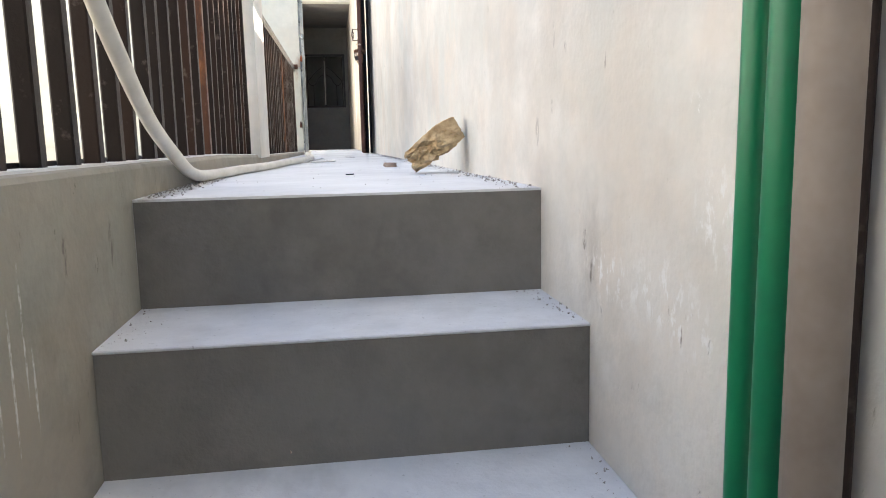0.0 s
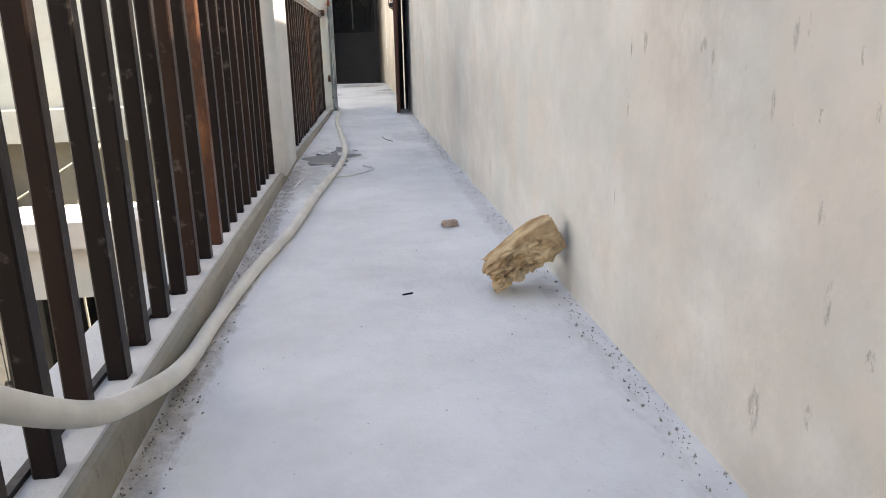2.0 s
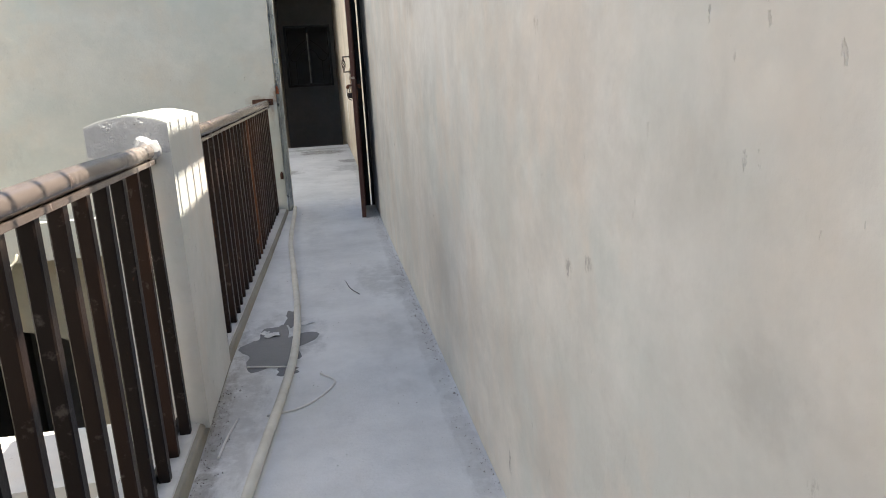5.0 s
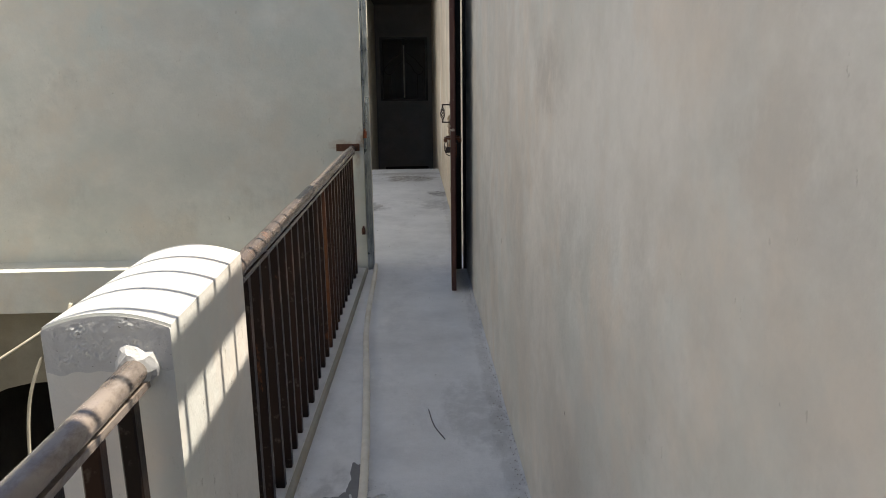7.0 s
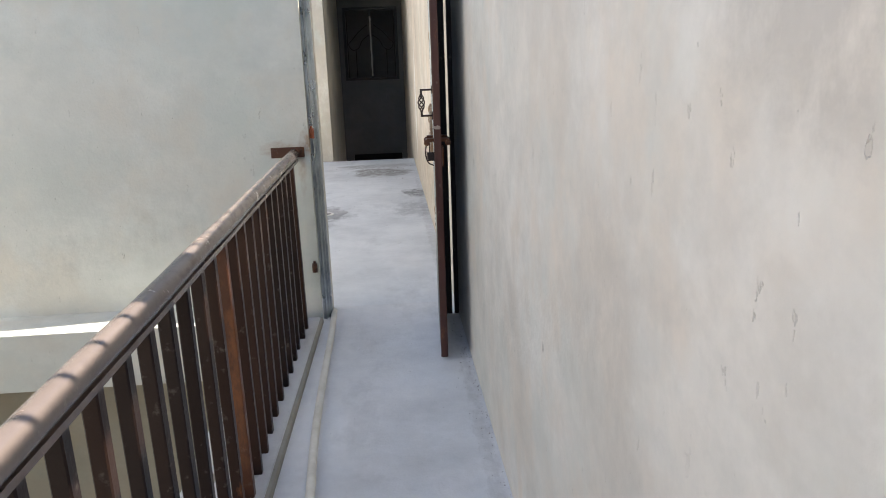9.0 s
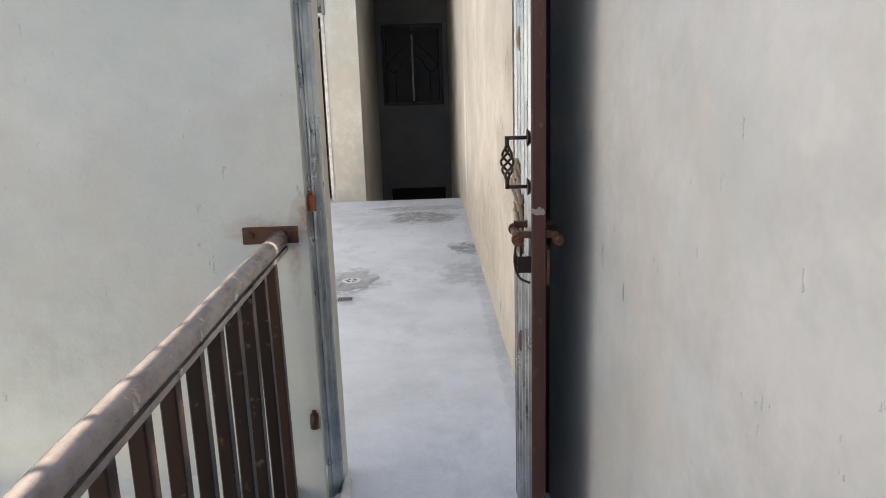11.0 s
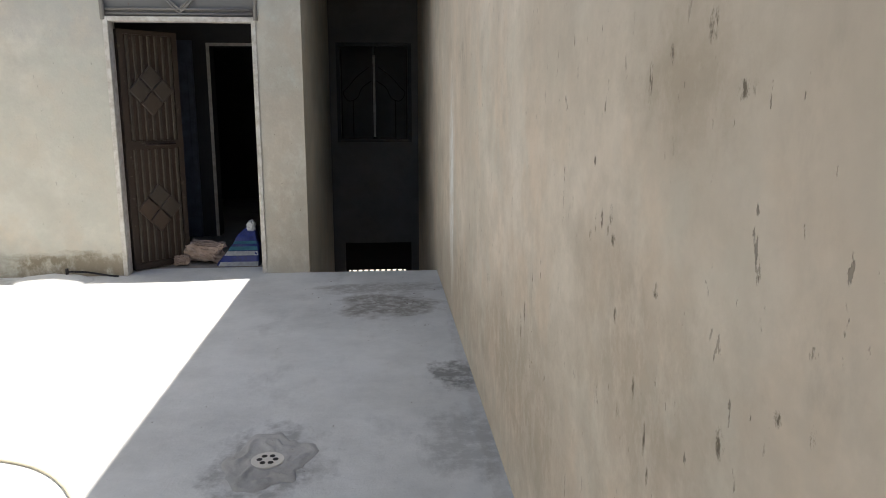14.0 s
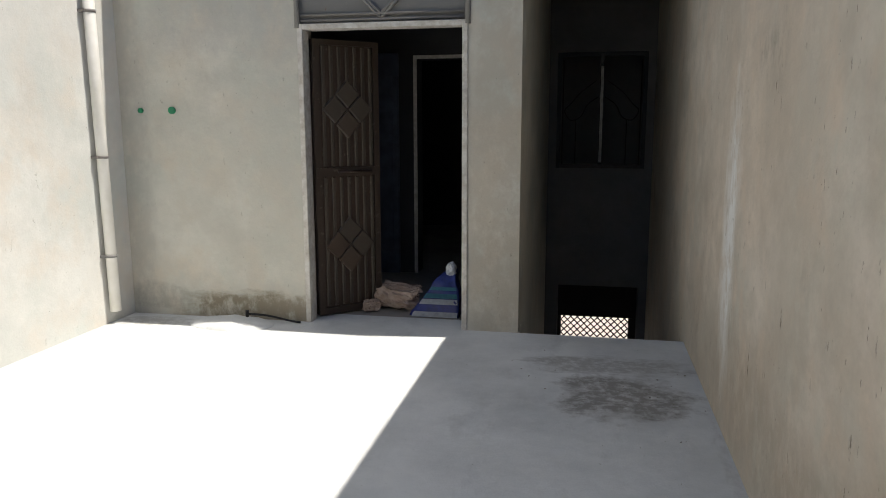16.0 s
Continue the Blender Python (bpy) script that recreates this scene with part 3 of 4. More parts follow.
bm = bmesh.new()
skin = []
for y, inner, outer in ((-2.6, XK, -0.345), (0.0, XK, -0.345), (2.4, XK, -0.345), (3.3, XK + 0.002, -0.345), (4.2, XK + 0.006, -0.345), (5.85, -0.120, -0.31), (YS - 0.018, -0.078, -0.28)):
    z = kerb_top(y)
    skin.append([bm.verts.new(c) for c in ((inner - 0.013, y, z - 0.002), (inner - 0.016, y, z + 0.004), (outer + 0.004, y, z + 0.004), (outer + 0.004, y, z - 0.002))])
for p, q in zip(skin, skin[1:]):
    for k in range(4):
        bm.faces.new((p[k], p[(k + 1) % 4], q[(k + 1) % 4], q[k]))
bm.faces.new(skin[0])
bm.faces.new(skin[-1][::-1])
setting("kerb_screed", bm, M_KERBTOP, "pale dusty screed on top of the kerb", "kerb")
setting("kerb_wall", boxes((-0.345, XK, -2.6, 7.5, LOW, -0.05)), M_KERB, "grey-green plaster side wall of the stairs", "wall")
setting("slab_edge", boxes((-0.43, -0.345, -2.6, 7.18, -0.16, -0.02)), M_WHITE, "pale outer edge of the walkway slab", "trim")

# north house front with door and stair recess
XD0, XD1, XP = -1.855, -0.74, -0.404
setting("wall_north", boxes((XW, XD0, YB, YB + 0.24, 0.0, 4.0), (XD0, XD1, YB, YB + 0.24, 2.36, 4.0), (XD1, XP, YB, YB + 0.24, 0.0, 4.0), (XP, XE, YB, YB + 0.24, 2.6, 4.0)),
        M_WALL_B, "grey-beige plastered house front with damp stains at its foot", "wall")
setting("wall_recess_west", boxes((XP - 0.2, XP, YB + 0.24, YR, LOW, 2.6)), M_WALL_B, "plastered side wall of the stair recess", "wall")
WX0, WX1, WZ0, WZ1 = -0.323, 0.552, 0.897, 2.04
NX0, NX1, NZ1 = -0.272, 0.545, -0.318
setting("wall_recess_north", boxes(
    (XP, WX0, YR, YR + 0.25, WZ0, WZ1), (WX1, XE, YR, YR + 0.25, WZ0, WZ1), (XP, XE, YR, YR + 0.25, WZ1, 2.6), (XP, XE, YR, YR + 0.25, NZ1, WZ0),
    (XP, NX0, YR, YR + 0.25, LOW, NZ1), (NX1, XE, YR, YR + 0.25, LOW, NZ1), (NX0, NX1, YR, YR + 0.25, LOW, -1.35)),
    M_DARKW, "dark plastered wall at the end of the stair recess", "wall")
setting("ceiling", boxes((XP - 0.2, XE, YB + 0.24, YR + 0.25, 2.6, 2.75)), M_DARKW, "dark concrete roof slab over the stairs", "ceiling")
bm = bmesh.new()
for i in range(9):
    box(bm, XP, XE, YB + 0.25 * i, YB + 0.25 * (i + 1) + 0.02, -0.2 * (i + 1) - 0.16, -0.2 * (i + 1))
box(bm, XP, XE, YB + 0.25 * 9, YR, -2.16, -2.0)
setting("stairs_down", bm, M_FLOOR_T, "cement stairs going down into the dark recess", "stairs")
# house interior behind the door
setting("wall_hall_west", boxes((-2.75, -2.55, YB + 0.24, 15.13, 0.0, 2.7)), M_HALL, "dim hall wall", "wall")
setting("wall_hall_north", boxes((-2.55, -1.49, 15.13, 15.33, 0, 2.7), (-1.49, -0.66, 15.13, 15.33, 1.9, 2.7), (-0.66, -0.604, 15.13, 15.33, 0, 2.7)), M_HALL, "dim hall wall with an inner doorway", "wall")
# The grit cement serves here as a darker floor for the dim hall.
setting("floor_hall", boxes((-2.75, -0.604, YB + 0.24, YR + 2, -0.16, -0.002)), M_DIRT, "hall floor in a darker grey for the dim room", "floor")
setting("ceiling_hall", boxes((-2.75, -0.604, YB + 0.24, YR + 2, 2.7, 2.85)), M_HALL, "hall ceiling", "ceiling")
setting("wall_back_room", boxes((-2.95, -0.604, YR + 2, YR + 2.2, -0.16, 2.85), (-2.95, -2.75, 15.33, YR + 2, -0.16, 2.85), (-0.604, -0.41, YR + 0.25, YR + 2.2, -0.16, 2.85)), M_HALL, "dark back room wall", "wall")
# ground outside
setting("ground", boxes((-600, 600, -600, 600, LOW - 0.5, LOW - 0.12)), M_SOIL, "sandy sunlit ground outside the house", "ground")


# ---- shading rail on top of the east wall ----
crest = thing("parapet_rail", "thin iron bar railing on top of the cream wall", "railing", (XE + 0.05, -0.03, 2.255))
for y in np.arange(-1.2, 7.4, 0.125):
    part("bar", boxes((-0.007, 0.007, y - 0.0078, y + 0.0078, 0, 0.95)), M_BAR, crest)
part("mid_rail", boxes((-0.02, 0.02, -1.3, 7.44, 0.245, 0.295)), M_BAR, crest)
for y in (0.75, 3.35, 5.55):
    part("post", boxes((-0.02, 0.02, y - 0.17, y + 0.17, 0, 0.95)), M_BAR, crest)


# ---- railings ----
def railing(y0, y1, x0, x1, first, pitch, rise, radius, rust, paint, label):
    """Square iron bars between a foot bar and a round pipe; x goes from x0 to x1 along its length."""
    ob = thing("railing", label, "railing", (x0, y0, 0.068), "walkway railings")
    lean = (x1 - x0) / (y1 - y0)
    length = y1 - y0
    turn = Matrix.Rotation(-math.atan(lean), 4, "Z")
    bar = bmesh.new()
    box(bar, -0.015, 0.015, -0.015, 0.015, -0.768, 0.0)
    bevelled(bar, 0.003, 1)
    shared = None
    for k in range(int((length - 0.03 - first) / pitch) + 1):
        y = first + pitch * k
        if shared is None:
            b = part("baluster", bar, paint, ob)
            shared = b.data
            rusty = shared.copy()
            rusty.materials[0] = M_RUST
        else:
            b = new("baluster", rusty if k in rust else shared)
            b.parent = ob
            if k in rust:
                tagged(b, "rusted orange iron baluster")
        b.location = (lean * y, y, 0.770 + rise * (length - y))
        b.rotation_euler = (random.uniform(-0.004, 0.004), random.uniform(-0.006, 0.006), random.uniform(-0.05, 0.05) - math.atan(lean))
        b.scale = (1, 1, (0.838 + rise * (length - y) - kerb_top(y0 + y)) / 0.768)
    sunk = kerb_top(y1) - 0.068
    foot = bmesh.new()
    box(foot, -0.030, -0.0175, 0, length, sunk, 0.012, turn)
    part("foot_bar", foot, paint, ob)
    flat = bmesh.new()
    for v in box(flat, -0.019, 0.019, 0, length, 0.768, 0.781, turn):
        v.co.z += rise * (length - v.co.y)
    part("flat_bar", flat, M_RAIL, ob)
    pipe = bmesh.new()
    pts = [(lean * length * k / 24, length * k / 24, 0.780 + radius + rise * length * (24 - k) / 24 + 0.0015 * math.sin(k * 1.3)) for k in range(25)]
    tube(pipe, pts, radius, 16)
    part("handrail", pipe, M_RAIL, ob, "worn brown round pipe handrail")
    return ob


railing(-0.79, 3.622, -0.228, -0.220, 0.0165, 0.1355, 0.013, 0.0225, (23,), M_BAR, "dark brown iron bar railing beside the stairs and walkway")
railing(4.158, YS - 0.020, -0.205, -0.157, 0.061, 0.1297, 0.0, 0.0255, (13,), M_BARR, "dark brown rusty iron bar railing between pillar and wall")

# pillar with a domed cap
PW = 0.109
pil = thing("pillar", "white plastered pillar with a rounded top between railings", "pillar", (-0.267, 3.885, 0.034))
part("shaft", boxes((-PW, PW, -0.262, 0.272, 0, 0.86)), M_WHITE, pil)
bm = bmesh.new()
dome = [(-PW, 0), (PW, 0), (PW, 0.052)] + [(PW * (1 - k / 10), 0.052 + 0.024 * (1 - (1 - k / 10) ** 2)) for k in range(1, 20)] + [(-PW, 0.052)]
prism(bm, dome, -0.262, 0.272, lambda u, v, c: (u, c, 0.86 + v))
bmesh.ops.bevel(bm, geom=[e for e in bm.edges if abs(e.verts[0].co.y - e.verts[1].co.y) < 1e-5 and e.verts[0].co.z > 0.90 and e.verts[1].co.z > 0.90], offset=0.006, segments=2, affect="EDGES")
part("cap", bm, M_WHITE, pil, "white rounded plaster cap with rough ends")
bm = bmesh.new()
bmesh.ops.create_grid(bm, x_segments=110, y_segments=56, size=0.5)
for v in bm.verts:
    u, w = v.co.x * 0.216, v.co.y
    top = 0.052 + 0.024 * (1 - (u / PW) ** 2) - 0.004
    low = -0.03 - 0.014 * noise.noise(Vector((u * 30, 0, 4)))
    z = low + (top - low) * (w + 0.5)
    edge = min(1.0, (0.5 - abs(w)) * 6, (PW - 0.001 - abs(u)) * 40)
    v.co = Vector((u, -0.2625 - edge * (0.0015 + 0.0018 * noise.noise(Vector((u * 60, z * 60, 1))) + 0.0030 * noise.noise(Vector((u * 210, z * 210, 2))) * max(0.0, 0.3 + noise.noise(Vector((u * 35, z * 35, 7))))), 0.86 + z))
part("rough_mortar", bm, M_ROUGH, pil, "crumbly grey mortar on the end of the cap")
bm = bmesh.new()
bmesh.ops.create_icosphere(bm, subdivisions=3, radius=0.036)
bmesh.ops.transform(bm, matrix=Matrix.Translation((0.046, -0.266, 0.843)) @ Matrix.Diagonal((1.0, 0.45, 1.05, 1)), verts=bm.verts)
part("mortar_lump", roughen(bm, 0.012, 40), M_ROUGH, pil, "pale mortar round the pipe end")

# bracket plate on the wall
br = thing("bracket", "rusty flat plate bolted to the wall under the handrail", "bracket", (-0.185, YS - 0.018, 0.882))
part("plate", bevelled(boxes((-0.08, 0.08, -0.006, 0, -0.025, 0.025)), 0.002, 1), M_RUST, br)
for x in (-0.058, 0.062):
    bm = bmesh.new()
    tube(bm, [(x, -0.018, 0.002), (x, 0, 0.002)], 0.011, 6)
    part("bolt", bm, M_RUST, br)

# ---- hose over the railing and along the kerb ----
bm = bmesh.new()
tube(bm, curve_points([(-0.34, 0.42, 0.60), (-0.25, 0.46, 0.84), (-0.19, 0.54, 0.91), (-0.155, 0.68, 0.74), (-0.15, 0.79, 0.50), (-0.15, 0.90, 0.372), (-0.15, 1.042, 0.268), (-0.15, 1.24, 0.155), (-0.15, 1.46, 0.080),
                       (-0.152, 1.67, 0.031), (-0.15, 1.92, 0.016), (-0.112, 2.32, 0.016), (-0.06, 2.70, 0.016), (-0.01, 3.3, 0.016), (0.05, 3.9, 0.016), (0.074, 4.3, 0.016), (0.067, 4.8, 0.016), (0.03, 5.5, 0.016),
                       (-0.008, 6.1, 0.016), (-0.021, 6.6, 0.016), (-0.022, 7.25, 0.016), (-0.028, 7.60, 0.016)], 8), 0.0155, 12)
single("hose", bm, M_HOSE, "cream rubber water hose lying along the kerb", "hose")


# ---- stones ----
def rock(name, place, size, turn, material, label, seed, rough=0.16, cuts=7):
    bm = bmesh.new()
    bmesh.ops.create_cube(bm, size=1.0)
    bmesh.ops.subdivide_edges(bm, edges=bm.edges[:], cuts=cuts, use_grid_fill=True)
    for v in bm.verts:
        v.co *= 0.82 + 0.18 * (0.5 / max(v.co.length, 0.01))
    roughen(bm, rough, 2.1, seed)
    bm.normal_update()
    for v in bm.verts:
        q = v.co * 6 + Vector((seed, 0, 0))
        v.co += noise.noise_vector(q) * rough * 0.4 + v.normal * ((abs(noise.noise(q * 0.9)) - 0.2) * 1.3 + (abs(noise.noise(q * 2.3)) - 0.2) * 0.7) * rough
    m = Matrix.Translation(place) @ Euler([radians(a) for a in turn]).to_matrix().to_4x4() @ Matrix.Diagonal((*size, 1))
    bmesh.ops.transform(bm, matrix=m, verts=bm.verts)
    low = min(v.co.z for v in bm.verts)
    bmesh.ops.translate(bm, vec=(0, 0, place[2] - low), verts=bm.verts)
    return single(name, bm, material, label, "stone")



def sandstone(place, size, turn):
    """A split slab: smooth rounded upper end, ledges and crumbling flakes at the lower one."""
    bm = bmesh.new()
    bmesh.ops.create_cube(bm, size=1.0)
    bmesh.ops.subdivide_edges(bm, edges=bm.edges[:], cuts=27, use_grid_fill=True)
    for v in bm.verts:
        x, y, z = v.co
        worn = max(0.0, min(1.0, 0.55 - x * 1.1 - z * 0.9))
        if x > 0.2:
            k = (x - 0.2) / 0.3
            z *= 1 - 0.16 * k ** 3
            y *= 1 - 0.30 * k ** 3
        else:
            z -= max(0.0, z) * 0.55 * ((0.2 - x) / 0.7) ** 1.3
        q = Vector((x * 7, y * 4, z * 6))
        ledge = math.floor(noise.noise(q * 0.8) * 4) / 4
        flake = math.floor(noise.noise(q * 1.9 + Vector((4, 1, 7))) * 5) / 5
        away = Vector((min(0.0, x + 0.42) * 2.2, (y + 0.5 if y < 0 else 0.0) * -0.1 - (0.5 if y < -0.45 else 0.0), min(0.0, z + 0.3) * 1.6))
        v.co = Vector((x, y, z)) - away * worn * (0.55 * ledge + 0.35 * flake) - Vector((0, 0, 0.10 * worn * max(0.0, ledge)))
        v.co += noise.noise_vector(q * 1.3) * 0.026 + noise.noise_vector(q * 4) * 0.016
    m = Matrix.Translation(place) @ Euler([radians(a) for a in turn]).to_matrix().to_4x4() @ Matrix.Diagonal((*size, 1))
    bmesh.ops.transform(bm, matrix=m, verts=bm.verts)
    low, east = min(v.co.z for v in bm.verts), max(v.co.x for v in bm.verts)
    bmesh.ops.translate(bm, vec=(XE - 0.001 - east, 0, place[2] - low), verts=bm.verts)
    return single("rock", bm, M_ROCK, "yellow crumbling sandstone lump leaning on the wall", "stone")


sandstone((0.53, 2.035, 0.0), (0.178, 0.082, 0.082), (0, -30, -6))
rock("stone", (0.436, 2.70, 0.0), (0.048, 0.030, 0.016), (0, 0, 20), M_STONE, "small flat brown stone on the walkway", 5.0)
rock("stone", (0.12, 0.895, -RISE * 2), (0.04, 0.03, 0.025), (0, 0, 40), M_STONE, "small grey pebble on a stair tread", 8.0)
rock("doorstep_stone", (-1.33, 13.80, 0.0), (0.30, 0.16, 0.145), (0, 4, -12), M_STONE, "pinkish stone on the doorstep holding the door", 11.0)
rock("doorstep_stone", (-1.50, 13.70, 0.0), (0.11, 0.09, 0.065), (0, 0, 30), M_STONE, "small brown stone beside the door leaf", 13.0)
rock("doorstep_stone", (-1.43, 14.2, 0.0), (0.30, 0.16, 0.08), (0, 0, 5), M_STONE, "flat grey stone on the hall floor", 15.0)

# ---- pipes at the foot of the stairs ----
for x, y, r in ((XE - 0.017, 0.378, 0.0135), (XE - 0.036, 0.299, 0.0155)):
    bm = bmesh.new()
    tube(bm, curve_points([(x, y, -RISE * 4 if y > 0.3 else -RISE * 4), (x + 0.001, y + 0.004, -0.2), (x, y - 0.002, 0.5), (x, y, 2.2)], 6), r, 16)
    single("water_pipe", bm, M_GREEN, "green plastic water pipe fixed upright on the wall", "pipe", "green water pipes")
bm = bmesh.new()
tube(bm, [(XE - 0.064, 0.200, -RISE * 4), (XE - 0.062, 0.203, 0.5), (XE - 0.062, 0.203, 2.2)], 0.0225, 20)
single("drain_pipe", bm, M_GREYPIPE, "stained grey waste pipe fixed upright on the wall", "pipe")
# Added black tube stands in for the dark shadow gap beside the pipe.
bm = bmesh.new()
tube(bm, curve_points([(XE - 0.013, 0.236, -RISE * 4), (XE - 0.012, 0.238, 0.4), (XE - 0.013, 0.236, 2.2)], 6), 0.0115, 14)
single("conduit", bm, M_BLACK, "black tube added for the dark gap beside the waste pipe", "conduit")


# ---- gate ----
def ribbed_sheet(width, z0, z1, centres, depth, thick=0.0015):
    """Sheet in the plane of x and z with upright trapezoid ribs at the centres given."""
    bm = bmesh.new()
    outline = [(0.0, 0.0)]
    for c in centres:
        outline += [(c - 0.017, 0.0), (c - 0.009, depth), (c + 0.009, depth), (c + 0.017, 0.0)]
        outline += [(c + 0.048, 0.0), (c + 0.0505, depth * 0.35), (c + 0.053, 0.0)]
    outline.append((width, 0.0))
    full = outline + [(u, v - thick) for u, v in outline[::-1]]
    return prism(bm, full, z0, z1, lambda u, v, c: (u, v, c))


gate = thing("gate", "open galvanised sheet gate leaf with a red-brown frame", "gate", (0.527, 7.475, 0.012))
span = Vector((0.498 - 0.527, 6.915 - 7.475, 0))
gate.rotation_euler = (0, 0, math.atan2(span.y, span.x))
GL, GH = span.length, 2.05
# local x runs from hinge to free edge, local -y faces the passage
part("sheet", ribbed_sheet(GL - 0.012, 0.03, GH - 0.03, (0.083, 0.19, 0.298, 0.402, 0.492), -0.009), M_GALV, gate, "galvanised sheet with upright ribs")
for nm, sp in (("hinge_stile", (-0.02, 0.018, 0.002, 0.030, 0, GH)), ("edge_stile", (GL - 0.010, GL, -0.009, 0.022, 0, GH)),
               ("top_rail", (0.018, GL - 0.010, 0.002, 0.020, GH - 0.04, GH)), ("bottom_rail", (0.018, GL - 0.010, 0.002, 0.020, 0.0, 0.04)), ("middle_rail", (0.018, GL - 0.010, 0.002, 0.020, 1.0, 1.04))):
    part(nm, bevelled(boxes(sp), 0.003, 1), M_GATE, gate)
# twisted basket handle
hx, hz = GL - 0.068, 1.115
pull = bmesh.new()
for z in (-0.053, 0.053):
    tube(pull, [(hx, -0.008, hz + z), (hx, -0.057, hz + z)], 0.0042, 10)
tube(pull, [(hx, -0.055, hz - 0.057), (hx, -0.055, hz - 0.034)], 0.005, 8)
tube(pull, [(hx, -0.055, hz + 0.034), (hx, -0.055, hz + 0.057)], 0.005, 8)
for s in range(4):
    pts = []
    for k in range(21):
        t = k / 20
        a = math.pi / 2 * s + t * 1.9 * math.pi
        r = 0.002 + 0.0115 * math.sin(math.pi * t)
        pts.append((hx + r * math.cos(a), -0.055 + r * math.sin(a), hz - 0.038 + 0.076 * t))
    tube(pull, pts, 0.0029, 8)
pull = part("handle", pull, M_HANDLE, gate, "rusty dark twisted basket pull handle")
for z in (-0.053, 0.053):
    b = bmesh.new()
    tube(b, [(hx, -0.0085, hz + z), (hx, -0.0125, hz + z)], 0.019, 20)
    part("rosette", bevelled(b, 0.001, 1), M_HANDLE, pull, "rusty round rosette")
    b = patch(0, 0, 0.012, 0.022, 0, 3 + z * 9, 0.4, 24, 0.0015)
    bmesh.ops.transform(b, matrix=Matrix.Translation((hx + 0.004, -0.0005, hz + z - 0.022)) @ Matrix.Rotation(radians(90), 4, "X"), verts=b.verts)
    part("weld_smear", b, M_HOSE, pull, "pale chipped smear under the rosette")
# cast ornament: crossing strands with leaf ends
def strand(phase, wide, r, turns=1.0):
    """One wavy strand of the casting, running down towards the bolt and crossing the others."""
    pts, radii = [], []
    for k in range(41):
        t = k / 40
        side = wide * math.sin(2 * math.pi * turns * t + phase) * math.sin(math.pi * (0.1 + 0.8 * t)) ** 0.5
        lump = 1 + 0.5 * math.sin(k * 1.9 + phase * 3) * math.sin(k * 0.7)
        pts.append((OX - 0.045 + 0.115 * t + side, -0.013 - 0.005 * math.cos(2 * math.pi * turns * t + phase), OZ + 0.078 - 0.185 * t + side * 0.35))
        radii.append(r * lump * (0.5 + 0.8 * math.sin(math.pi * t) ** 0.4))
    return tube(bmesh.new(), pts, radii, 8)


OX, OZ = GL - 0.325, 0.985
ornament = part("ornament", strand(0.6, 0.03, 0.0050), M_GOLD, gate, "tarnished cast leaf ornament")
for phase, wide, r in ((0.0, 0.072, 0.0052), (1.35, 0.08, 0.0042), (2.5, 0.070, 0.0052), (3.85, 0.08, 0.0044), (5.0, 0.075, 0.0048)):
    part("strand", strand(phase, wide, r), M_GOLD, ornament)
for x, z, l, lean in ((-0.105, 0.03, 0.06, 0.012), (-0.03, -0.085, 0.065, 0.016), (0.055, -0.09, 0.06, 0.02), (-0.04, 0.08, 0.05, 0.0)):
    pts = [(OX + x + lean * k / 8, -0.012 - 0.004 * math.sin(math.pi * k / 8), OZ + z + l / 2 - l * k / 8) for k in range(9)]
    part("leaf_end", tube(bmesh.new(), pts, [0.002 + 0.0105 * math.sin(math.pi * (0.08 + 0.84 * k / 8)) for k in range(9)], 10), M_GOLD, ornament)
# slide bolts on both faces
for side, ys in ((-1, -0.038), (1, 0.049)):
    b = bmesh.new()
    tube(b, [(GL - 0.15, ys, 0.955), (GL + 0.012, ys, 0.955)], 0.0085, 12)
    tube(b, [(GL + 0.012, ys, 0.955), (GL + 0.014, ys, 0.955)], 0.0055, 12)
    for x in (GL - 0.13, GL - 0.018):
        tube(b, [(x - 0.008, ys, 0.955), (x + 0.008, ys, 0.955)], 0.0125, 12)
        box(b, x - 0.007, x + 0.007, min(ys, 0.012), max(ys, 0.012), 0.959, 0.973)
    part("slide_bolt", b, M_RUST, gate, "rusty round slide bolt")
hasp = bmesh.new()
rings = [[], [], [], []]
for k in range(28):
    a = 2 * math.pi * k / 28
    u, v = math.cos(a), math.sin(a)
    big = (u * 0.021, v * 0.021) if u < 0 else (min(0.028, u * 0.06), max(-0.021, min(0.021, v * 0.06)))
    for ring, y, (p, q) in zip(rings, (-0.041, -0.037, -0.041, -0.037), (big, big, (u * 0.0095, v * 0.0095), (u * 0.0095, v * 0.0095))):
        ring.append(hasp.verts.new((GL - 0.055 + p, y, 0.896 + q)))
for k in range(28):
    m = (k + 1) % 28
    for p, q in ((0, 1), (1, 3), (3, 2), (2, 0)):
        hasp.faces.new((rings[p][k], rings[p][m], rings[q][m], rings[q][k]))
box(hasp, GL - 0.033, GL - 0.027, -0.0365, -0.002, 0.878, 0.914)
part("hasp_plate", hasp, M_BLACK, gate, "dark steel padlock eye")
wire = bmesh.new()
tube(wire, curve_points([(GL - 0.008, -0.04, 0.955), (GL - 0.006, -0.045, 0.91), (GL - 0.004, -0.035, 0.875), (GL - 0.002, -0.012, 0.862)], 6), 0.0028, 6)
box(wire, GL - 0.055, GL - 0.046, -0.03, -0.026, 0.90, 0.955)
part("latch_hook", wire, M_BLACK, gate)
part("latch_plate", boxes((GL - 0.07, GL - 0.004, 0.024, 0.030, 0.855, 0.935)), M_RUST, gate)
